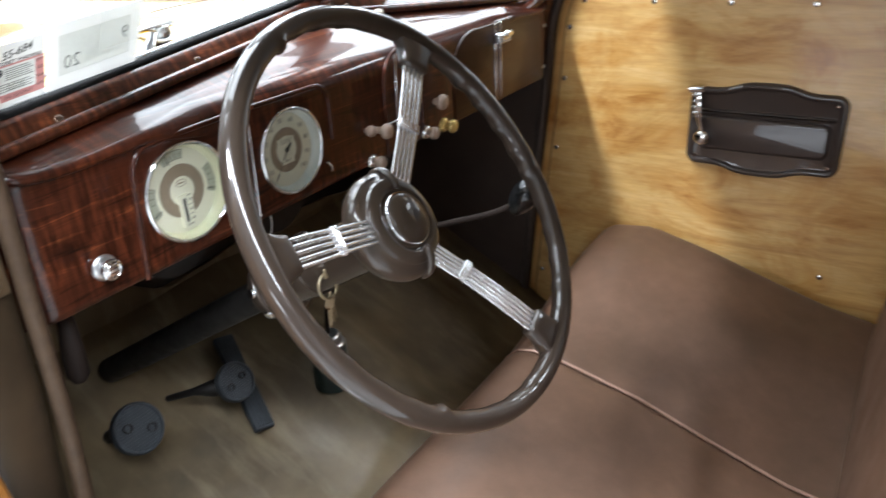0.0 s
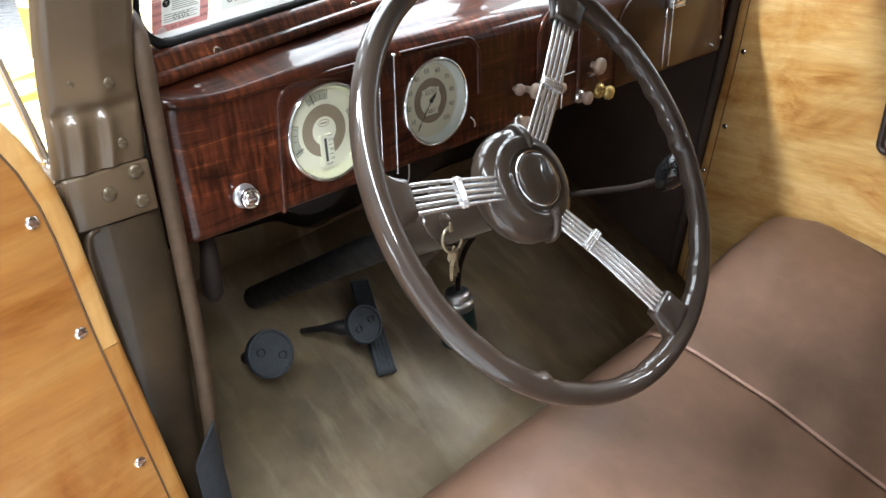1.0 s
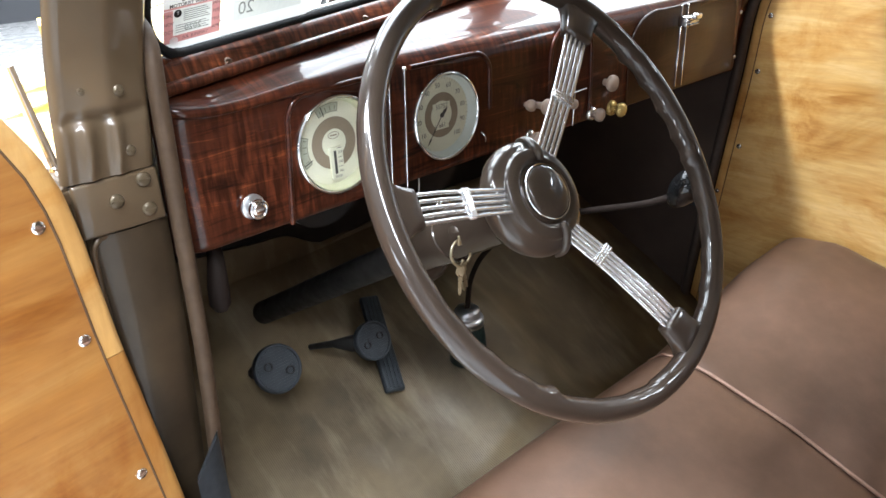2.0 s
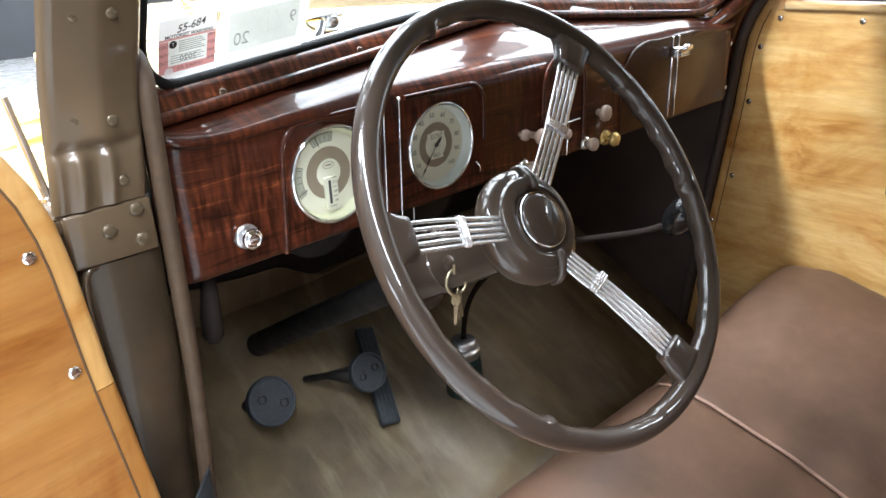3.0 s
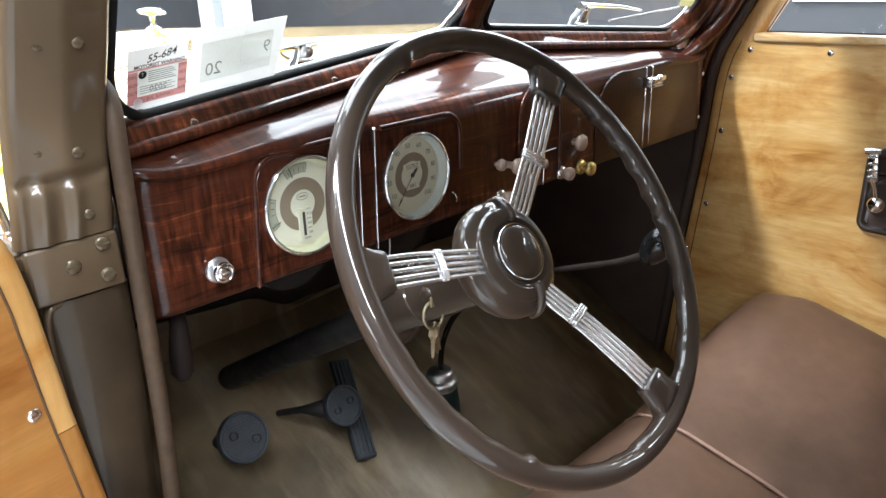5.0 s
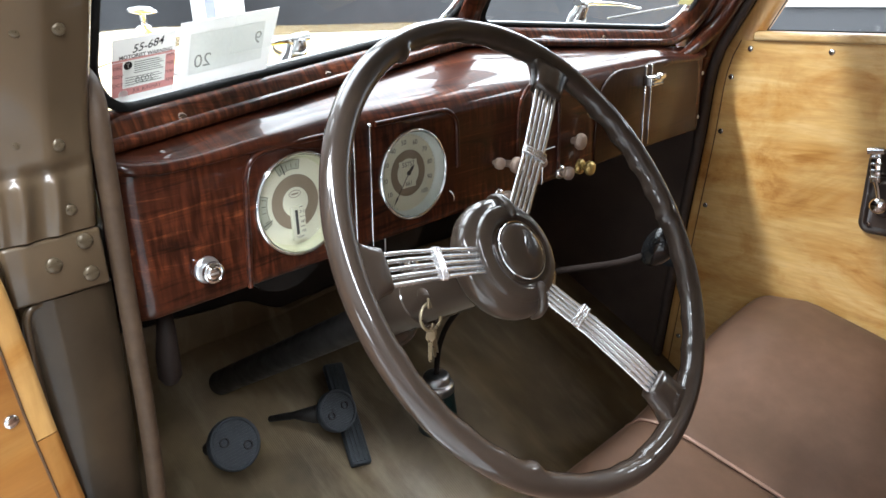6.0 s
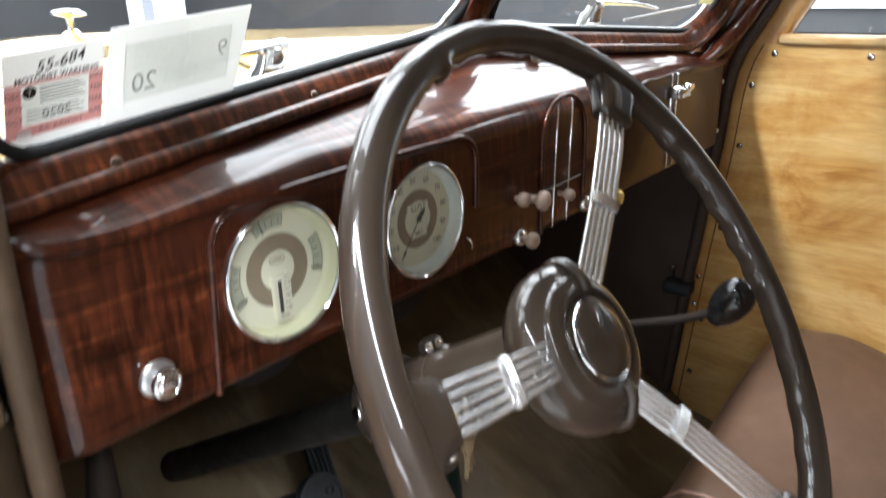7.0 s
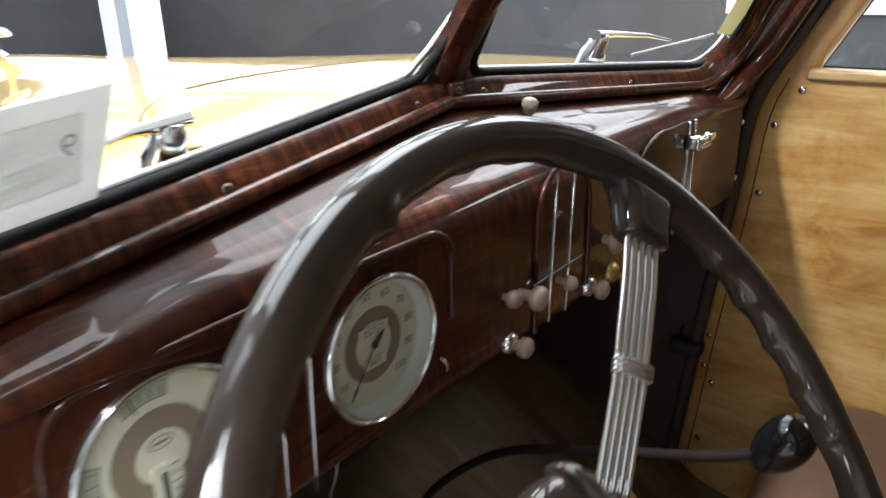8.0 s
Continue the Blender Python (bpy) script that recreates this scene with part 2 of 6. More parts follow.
M["ground"] = mottled("white_epoxy", (0.43, 0.43, 0.42), (0.49, 0.49, 0.48), 2.0, 0.22, 0.34)
M["white"] = mottled("white_paint", (0.68, 0.68, 0.68), (0.72, 0.72, 0.72), 4, 0.5)
M["grey_edge"] = mottled("grey_paint", (0.24, 0.25, 0.29), (0.28, 0.29, 0.33), 4, 0.5)
M["headliner"] = mottled("tan_headliner", (0.25, 0.20, 0.14), (0.30, 0.24, 0.17), 8, 0.8)
M["glass"] = glassy("window_glass")
M["lens"] = glassy("gauge_glass")


def papery(name, c):
    """Thin paper: part of the light from behind comes through."""
    m, nt, b = mat_base(name, c, 0.6)
    tl = nt.nodes.new("ShaderNodeBsdfTranslucent")
    tl.inputs["Color"].default_value = (*c, 1)
    nv = noise_tex(nt, coords(nt), 40, 3)
    nt.links.new(ramp(nt, nv, [(0.3, tuple(0.95 * q for q in c)), (0.7, c)]), b.inputs["Base Color"])
    mx = nt.nodes.new("ShaderNodeMixShader")
    mx.inputs[0].default_value = 0.45
    nt.links.new(b.outputs[0], mx.inputs[1])
    nt.links.new(tl.outputs[0], mx.inputs[2])
    nt.links.new(mx.outputs[0], nt.nodes["Material Output"].inputs["Surface"])
    return m


def ink_film(name, c):
    """A thin tinted ink layer over paper."""
    m = bpy.data.materials.new(name)
    m.use_nodes = True
    nt = m.node_tree
    nt.nodes.remove(nt.nodes["Principled BSDF"])
    tr = nt.nodes.new("ShaderNodeBsdfTransparent")
    nv = noise_tex(nt, coords(nt), 300, 3)
    nt.links.new(ramp(nt, nv, [(0.3, tuple(0.94 * q for q in c)), (0.7, c)]), tr.inputs["Color"])
    nt.links.new(tr.outputs[0], nt.nodes["Material Output"].inputs["Surface"])
    return m


M["paper"] = papery("white_paper", (0.80, 0.80, 0.78))
M["paper_yellow"] = papery("pale_yellow_film", (0.74, 0.71, 0.48))
M["paper_red"] = ink_film("pink_red_print", (0.70, 0.36, 0.35))
M["card_tint"] = ink_film("pale_grey_print", (0.84, 0.85, 0.83))
M["paper_grey"] = ink_film("grey_print", (0.50, 0.50, 0.49))


def mat_floor():
    m, nt, b = mat_base("ribbed_rubber_mat", (0.10, 0.082, 0.055), 0.5)
    v = coords(nt)
    f = noise_tex(nt, v, 5, 5)
    f2 = noise_tex(nt, v, 45, 4)
    col = ramp(nt, f, [(0.3, (0.056, 0.040, 0.020)), (0.7, (0.190, 0.138, 0.072))])
    col = blend(nt, col, ramp(nt, f2, [(0.3, (0.85, 0.85, 0.85)), (0.7, (1.08, 1.08, 1.08))]), 0.6, "MULTIPLY")
    # long pale scuffs left by shoes
    mp = nt.nodes.new("ShaderNodeMapping")
    mp.inputs["Rotation"].default_value = (0, 0, 0.6)
    mp.inputs["Scale"].default_value = (26, 5, 9)
    nt.links.new(v, mp.inputs["Vector"])
    scuff = ramp(nt, noise_tex(nt, mp.outputs["Vector"], 1.0, 5), [(0.50, (0, 0, 0)), (0.78, (0.75, 0.75, 0.75))])
    col = blend(nt, col, (0.245, 0.195, 0.120), scuff)
    nt.links.new(col, b.inputs["Base Color"])
    rough_var(nt, b, v, 9, 0.34, 0.58)
    w = nt.nodes.new("ShaderNodeTexWave")
    w.wave_type, w.bands_direction = "BANDS", "X"
    w.inputs["Scale"].default_value = 110
    nt.links.new(v, w.inputs["Vector"])
    add_bump(nt, b, w.outputs["Fac"], 0.24, 0.0010)
    return m


M["mat"] = mat_floor()

# ---- mesh helpers ----


def part(name, bm, material, parent=None, label="", sharp=52, smooth=True):
    """Links a bmesh as one mesh object, under a thing or a part where one is given."""
    bmesh.ops.recalc_face_normals(bm, faces=bm.faces)
    lim = radians(sharp)
    for f in bm.faces:
        f.smooth = smooth
    for e in bm.edges:
        if len(e.link_faces) == 2 and e.calc_face_angle(0) > lim:
            e.smooth = False
    me = bpy.data.meshes.new(name)
    bm.to_mesh(me)
    bm.free()
    me.materials.append(material)
    ob = new(name, me)
    if parent is not None:
        ob.parent = parent
        ob.matrix_parent_inverse = parent.matrix_basis.inverted() if parent.parent is None else Matrix.Identity(4)
    if label:
        tagged(ob, label)
    return ob


def thing(name, label, category, at=(0, 0, 0), group="", kind=""):
    e = new(name)
    e.empty_display_size = 0.05
    e.matrix_basis = Matrix.Translation(at)
    return tagged(e, label, category, group, kind)


def box(bm, lo, hi, bevel=0.0, m=None, seg=2):
    c = [(a + b) / 2 for a, b in zip(lo, hi)]
    s = [abs(b - a) for a, b in zip(lo, hi)]
    r = bmesh.ops.create_cube(bm, size=1, matrix=Matrix.Translation(c) @ Matrix.Diagonal((*s, 1)))
    vs = r["verts"]
    if bevel:
        es = list({e for v in vs for e in v.link_edges})
        q = bmesh.ops.bevel(bm, geom=es, offset=bevel, segments=seg, profile=0.5, affect="EDGES")
        vs = list({v for f in q["faces"] for v in f.verts} | {v for v in vs if v.is_valid})
    if m is not None:
        bmesh.ops.transform(bm, matrix=m, verts=[v for v in vs if v.is_valid])
    return bm


def boxed(lo, hi, bevel=0.0, m=None, seg=2):
    return box(bmesh.new(), lo, hi, bevel, m, seg)


def rings(bm, loops, closed=True, caps=True, around=False):
    """Skins a list of point loops; closed: each loop is a ring; around: the last loop joins the first."""
    vv = [[bm.verts.new(p) for p in lp] for lp in loops]
    n = len(vv[0])
    for i in range(len(vv) if around else len(vv) - 1):
        a, b = vv[i], vv[(i + 1) % len(vv)]
        for k in range(n if closed else n - 1):
            q = (k + 1) % n
            bm.faces.new((a[k], a[q], b[q], b[k]))
    if closed and caps and not around:
        bm.faces.new(vv[0])
        bm.faces.new(vv[-1])
    return bm


def tube(bm, pts, r, seg=10, closed=False, flat=1.0, up=(0, 0, 1)):
    """A round bar along a line of points; r: one radius or one for each point."""
    P = [Vector(p) for p in pts]
    n = len(P)
    R = [float(q) for q in r] if isinstance(r, (list, tuple)) else [r] * n
    loops, side = [], None
    for i in range(n):
        if closed:
            d = (P[(i + 1) % n] - P[i - 1]).normalized()
        else:
            d = (P[min(i + 1, n - 1)] - P[max(i - 1, 0)]).normalized()
        if side is None:
            side = d.cross(Vector(up))
            if side.length < 1e-3:
                side = d.cross(Vector((0, 1, 0)))
        side = (side - d * side.dot(d)).normalized()
        u = side.cross(d)
        loops.append([P[i] + R[i] * (math.cos(a) * side + math.sin(a) * flat * u) for a in [2 * math.pi * k / seg for k in range(seg)]])
    return rings(bm, loops, True, True, closed)


def lathe(bm, prof, seg=32, m=None):
    """Turns a profile of (radius, height) about z."""
    loops = []
    vs = []
    for r, h in prof:
        if r < 1e-6:
            loops.append([bm.verts.new((0, 0, h))])
        else:
            loops.append([bm.verts.new((r * math.cos(2 * math.pi * k / seg), r * math.sin(2 * math.pi * k / seg), h)) for k in range(seg)])
        vs += loops[-1]
    for a, b in zip(loops, loops[1:]):
        for k in range(seg):
            q = (k + 1) % seg
            if len(a) == 1 and len(b) == 1:
                continue
            if len(a) == 1:
                bm.faces.new((a[0], b[q], b[k]))
            elif len(b) == 1:
                bm.faces.new((a[k], a[q], b[0]))
            else:
                bm.faces.new((a[k], a[q], b[q], b[k]))
    if m is not None:
        bmesh.ops.transform(bm, matrix=m, verts=vs)
    return bm


def sheet(bm, grid, thick=None):
    """A curved plate from rows of points, made solid along the vector thick."""
    a = [[bm.verts.new(p) for p in row] for row in grid]
    R, Cn = len(a), len(a[0])
    for i in range(R - 1):
        for k in range(Cn - 1):
            bm.faces.new((a[i][k], a[i][k + 1], a[i + 1][k + 1], a[i + 1][k]))
    if thick is not None:
        t = Vector(thick)
        b = [[bm.verts.new(Vector(p) + t) for p in row] for row in grid]
        for i in range(R - 1):
            for k in range(Cn - 1):
                bm.faces.new((b[i][k], b[i + 1][k], b[i + 1][k + 1], b[i][k + 1]))
        for i in range(R - 1):
            for k in (0, Cn - 1):
                bm.faces.new((a[i][k], a[i + 1][k], b[i + 1][k], b[i][k]))
        for k in range(Cn - 1):
            for i in (0, R - 1):
                bm.faces.new((a[i][k], a[i][k + 1], b[i][k + 1], b[i][k]))
    return bm


def plate(bm, outline, thick, m=None, bevel=0.0):
    """A flat plate in the xy plane from its outline, thick metres along z, its front edge eased."""
    top = [bm.verts.new((x, y, thick)) for x, y in outline]
    bot = [bm.verts.new((x, y, 0)) for x, y in outline]
    n = len(top)
    ft = bm.faces.new(top)
    bm.faces.new(bot[::-1])
    for k in range(n):
        q = (k + 1) % n
        bm.faces.new((bot[k], bot[q], top[q], top[k]))
    vs = top + bot
    if bevel:
        bm.normal_update()
        q = bmesh.ops.bevel(bm, geom=list(ft.edges), offset=bevel, segments=2, profile=0.5, affect="EDGES")
        vs = list({v for v in vs if v.is_valid} | set(q["verts"]))
    if m is not None:
        bmesh.ops.transform(bm, matrix=m, verts=vs)
    return bm


def arc(cx, cy, r, a0, a1, n=8, ry=None):
    ry = r if ry is None else ry
    return [(cx + r * math.cos(radians(a0 + (a1 - a0) * k / n)), cy + ry * math.sin(radians(a0 + (a1 - a0) * k / n))) for k in range(n + 1)]


def round_rect(x0, y0, x1, y1, r, n=6):
    return arc(x1 - r, y1 - r, r, 0, 90, n) + arc(x0 + r, y1 - r, r, 90, 180, n) + arc(x0 + r, y0 + r, r, 180, 270, n) + arc(x1 - r, y0 + r, r, 270, 360, n)


def smooth_line(pts, n=8):
    """A soft curve through points."""
    P = [Vector(p) for p in pts]
    out = []
    for i in range(len(P) - 1):
        p0, p1, p2, p3 = P[max(i - 1, 0)], P[i], P[i + 1], P[min(i + 2, len(P) - 1)]
        for k in range(n):
            t = k / n
            out.append(0.5 * (2 * p1 + (p2 - p0) * t + (2 * p0 - 5 * p1 + 4 * p2 - p3) * t * t + (3 * p1 - p0 - 3 * p2 + p3) * t ** 3))
    out.append(P[-1])
    return out


def words(bm, body, size, m, mirror=False, bold=0.0):
    """Lettering in the built-in font as flat mesh."""
    cu = bpy.data.curves.new("lettering", "FONT")
    cu.body, cu.size, cu.align_x, cu.align_y, cu.resolution_u = body, size, "CENTER", "CENTER", 3
    cu.offset = bold * size
    ob = bpy.data.objects.new("lettering", cu)
    me = bpy.data.meshes.new_from_object(ob)
    if mirror:
        me.transform(Matrix.Diagonal((-1, 1, 1, 1)))
    me.transform(m)
    bm.from_mesh(me)
    bpy.data.objects.remove(ob)
    return bm


def basis(o, x, y):
    """A pose from an origin and two directions."""
    x = Vector(x).normalized()
    z = x.cross(Vector(y)).normalized()
    y = z.cross(x)
    return Matrix(((x.x, y.x, z.x, o[0]), (x.y, y.y, z.y, o[1]), (x.z, y.z, z.z, o[2]), (0, 0, 0, 1)))


def face_y(x, y, z):
    """On a wall that looks back along -y: plate x is world x, plate y is up, plate z comes towards -y."""
    return basis((x, y, z), (1, 0, 0), (0, 0, 1))


def on(m, bm):
    bmesh.ops.transform(bm, matrix=m, verts=bm.verts)
    return bm


def ease(v):
    v = min(1.0, max(0.0, v))
    return v * v * (3 - 2 * v)


SCREW = {}


def screw(parent, at, normal, r=0.0065, material="chrome", name="screw"):
    """A dome-headed slotted screw; alike ones share one mesh."""
    key = (round(r, 4), material)
    if key not in SCREW:
        bm = bmesh.new()
        lathe(bm, [(r, 0), (r, r * 0.18), (r * 0.88, r * 0.34), (r * 0.55, r * 0.45), (0.0, r * 0.5)], 14)
        box(bm, (-r * 0.8, -r * 0.11, r * 0.40), (r * 0.8, r * 0.11, r * 0.52))
        ob = part(name, bm, M[material], parent)
        SCREW[key] = ob.data
    else:
        ob = new(name, SCREW[key])
        ob.parent = parent
        ob.matrix_parent_inverse = parent.matrix_basis.inverted() if parent.parent is None else Matrix.Identity(4)
    q = Vector(normal).to_track_quat("Z", "Y")
    ob.matrix_basis = Matrix.Translation(at) @ q.to_matrix().to_4x4()
    return ob

# ---- the showroom ----
tagged(part("ground", boxed((-11, -6, -0.1), (7, 13.0, 0.0)), M["ground"]), "glossy white epoxy showroom floor", "floor", kind="structure")
tagged(part("ceiling", boxed((-11, -6, 4.4), (7, 13.0, 4.5)), M["ceiling"]), "white painted showroom ceiling", "ceiling", kind="structure")


def window_wall(name, a, b, axis, at, z0, z1, w0, w1, mats, label):
    """A wall with one long window opening: four pieces round it, panes and mullions in it."""
    w = thing(name, label, "wall", kind="structure")

    def blk(u0, u1, v0, v1, d0=0.0, d1=0.12):
        lo, hi = (u0, at + d0, v0), (u1, at + d1, v1)
        if axis == "x":
            lo, hi = (at - d0, u0, v0), (at - d1, u1, v1)
        return boxed(lo, hi)

    part("wall_base", blk(a, b, 0, z0), mats[0], w)
    part("wall_head", blk(a, b, z1, 4.4), mats[1], w)
    part("wall_end", blk(a, w0, z0, z1), mats[0], w)
    part("wall_end", blk(w1, b, z0, z1), mats[0], w)
    n = max(2, round((w1 - w0) / 1.9))
    for k in range(n + 1):
        u = w0 + (w1 - w0) * k / n
        part("mullion", blk(max(w0, u - 0.03), min(w1, u + 0.03), z0, z1, 0.09, 0.13), M["white"], w)


# the window openings are unseen, added to hold the lamps in the walls
window_wall("wall_north", -11, 7, "y", 13.0, 2.15, 4.05, -6.0, 6.8, (M["wall"], M["ceiling"]), "charcoal grey showroom wall with an added, unseen high window band")
window_wall("wall_west", -6, 13.0, "x", -11.0, 0.8, 2.4, -2.6, 1.0, (M["wall_pale"], M["wall_pale"]), "grey showroom wall with an added, unseen broad window")
tagged(part("wall_south", boxed((-11, -6.1, 0), (7, -6, 4.4)), M["wall_pale"]), "grey painted showroom wall", "wall", kind="structure")
window_wall("wall_east", -6, 13.0, "x", 7.12, 2.15, 4.05, 2.6, 12.6, (M["wall"], M["ceiling"]), "charcoal grey showroom wall with an added, unseen high window band")
tagged(part("wall_panel", boxed((6.96, -2.0, 1.05), (7.0, 2.4, 3.2), 0.005), M["white"]), "white wall panel above a dark dado", "wall panel", kind="structure")
post = thing("column", "square white column with grey side, before the dark wall", "column", (1.98, 4.6, 0), kind="structure")
part("shaft", boxed((1.919, 4.45, 0), (2.235, 4.64, 4.4), 0.006), M["white"], post)
part("corner_strip", boxed((1.925, 4.44, 0), (1.995, 4.452, 4.4), 0.003), M["grey_edge"], post, "grey corner strip")

# ---- body shell of the car ----


def side_edge(z):
    """How far forward the door's front edge stands at height z."""
    K = [(0.5, 0.297), (0.629, 0.283), (0.898, 0.256), (1.12, 0.231), (1.21, 0.224), (1.245, 0.219), (1.275, 0.210), (1.307, 0.193), (1.352, 0.168), (1.6, 0.03), (1.75, -0.05)]
    for (z0, y0), (z1, y1) in zip(K, K[1:]):
        if z <= z1:
            return y0 + (y1 - y0) * (z - z0) / (z1 - z0)
    return K[-1][1]


def glass_line(x):
    """Foot of the vee windscreen at x."""
    return 0.330 - 0.16 * abs(x), 1.352 - 0.075 * abs(x)


RAKE = 0.45


def floor_z(x, y):
    pts = [(-1.0, 0.60), (0.16, 0.60), (0.24, 0.618), (0.59, 0.832), (0.66, 0.90), (0.70, 0.99)]
    z = pts[-1][1]
    for (y0, z0), (y1, z1) in zip(pts, pts[1:]):
        if y <= y1:
            z = z0 + (z1 - z0) * (y - y0) / (y1 - y0)
            break
    hump = 0.075 * math.exp(-((x - 0.02) / 0.13) ** 2) * max(0.0, min(1.0, (y + 0.1) / 0.3)) * max(0.0, min(1.0, (0.66 - y) / 0.25))
    return z + hump + 0.0045 * noise.noise(Vector((x * 8, y * 6, 0))) + 0.0016 * noise.noise(Vector((x * 24 + y * 9, y * 15, 3)))


bm = bmesh.new()
sheet(bm, [[(x, y, floor_z(x, y)) for x in np.linspace(-0.575, 0.575, 130)] for y in np.linspace(-0.95, 0.648, 166)], (0, 0, -0.02))
tagged(part("floor", bm, M["mat"]), "olive brown ribbed rubber floor mat over the sloping toe board", "floor mat", kind="structure")

shell = thing("cowl_wall", "dark brown trim boards round the footwell", "trim board", (0, 0.7, 0.6), kind="structure")
bm = boxed((-0.53, 0.645, 0.80), (0.53, 0.70, 1.22))
part("firewall", bm, M["black"], shell, "black painted firewall")


def flap_top(x):
    """Uneven upper edge of the mat where it climbs the firewall."""
    return 0.893 + 0.046 / (1 + math.exp((x + 0.155) / 0.018)) + 0.010 * math.sin(9 * x) + 0.004 * noise.noise(Vector((x * 14, 0, 5)))


bm = bmesh.new()
sheet(bm, [[(x, 0.639 - 0.004 * math.sin(3.1 * k / 6) + 0.003 * noise.noise(Vector((x * 11, k * 0.4, 9))), 0.862 + (flap_top(x) - 0.862) * k / 6) for x in np.linspace(-0.515, 0.515, 80)] for k in range(7)], (0, 0.005, 0))
part("mat_flap", bm, M["mat"], shell, "olive mat edge turned up the firewall")
for s in (-1, 1):
    bm = bmesh.new()
    rows = []
    for z in np.linspace(0.56, 1.205, 14):
        y0 = side_edge(z) + 0.012
        rows.append([(s * (0.562 - 0.045 * k / 6), y0 + (0.70 - y0) * k / 6, z) for k in range(7)])
    sheet(bm, rows, (s * 0.03, 0, 0))
    part("kick_panel", bm, M["dark_trim"], shell, "dark brown kick panel")
bm = bmesh.new()
sheet(bm, [[(0.573, side_edge(z) - 0.012 + 0.075 * k, z) for k in range(2)] for z in np.linspace(0.50, 1.74, 28)], (0.03, 0, 0))
part("door_jamb", bm, M["black"], shell, "black door jamb")
part("rear_panel", boxed((-0.58, -1.02, 0.58), (0.58, -0.98, 1.74)), M["headliner"], shell)
tagged(part("roof", boxed((-0.62, -1.02, 1.73), (0.62, 0.10, 1.78), 0.02), M["headliner"]), "tan lined roof of the car", "roof", kind="structure")
for s in (-1, 1):
    tagged(part("quarter_wall", boxed((s * 0.58, -1.02, 0.58), (s * 0.615, -0.70, 1.735), 0.004), M["rail"]), "maple framed body side behind the door", "body side", kind="structure")
tagged(part("sill", boxed((-0.615, -0.98, 0.50), (-0.577, 0.29, 0.60), 0.008), M["pillar_dark"]), "dark taupe painted door sill", "door sill", kind="structure")
tagged(part("sill", boxed((0.577, -0.98, 0.50), (0.60, 0.29, 0.60), 0.008), M["pillar_dark"]), "dark taupe painted door sill", "door sill", kind="structure")

# bonnet and scuttle, one crowned yellow shell tapering to the nose
hood = thing("hood", "glossy pale yellow bonnet and scuttle ahead of the windscreen", "car hood", (0, 0.8, 0.8))


def hood_half(y):
    return 0.24 + 0.285 * math.exp(-(max(0.0, y - 0.55) / 0.33) ** 1.5)


def hood_top(y):
    return 1.343 - 0.012 * (y - 0.3) - 0.055 * max(0.0, y - 0.95) ** 2


def hood_loop(y):
    w, zt = hood_half(y), hood_top(y)
    soft = min(1.0, max(0.0, (y - 0.45) / 0.5))
    # below the belt line the cowl sides stand out to the body width
    skirt = w * 1.04 + max(0.0, 0.604 - w * 1.04) * ease((0.80 - y) / 0.08)
    ea, eb = 0.42 + 0.58 * soft, 0.42 + 0.58 * soft
    out = []
    for k in range(37):
        a = math.pi * k / 36
        cx, sx = math.cos(a), math.sin(a)
        x = w * math.copysign(abs(cx) ** ea, cx)
        z = zt - 0.20 + 0.20 * abs(sx) ** eb
        out.append((math.copysign(max(abs(x), skirt), cx) if z < 1.228 else x, y, z))
    return [(skirt, y, 0.75)] + out + [(-skirt, y, 0.75)]


bm = bmesh.new()
rings(bm, [hood_loop(y) for y in np.linspace(0.62, 1.50, 24)], False)
part("bonnet", bm, M["yellow"], hood)
bm = bmesh.new()
loops = []
for y in np.linspace(0.255, 0.615, 12):
    lp = []
    for (x, yy, z) in hood_loop(y):
        gy, gz = glass_line(x)
        yy2 = max(yy, gy + 0.02)
        lp.append((x, yy2, min(z, gz - 0.006 + 0.04 * (yy2 - gy - 0.02))))
    loops.append(lp)
rings(bm, loops, False)
part("scuttle", bm, M["yellow"], hood)

# ---- dashboard ----
DASH_Y = 0.217
dash = thing("dashboard", "dark red-brown wood-grained lacquered dashboard below the windscreen", "dashboard", (0, 0.23, 1.14))


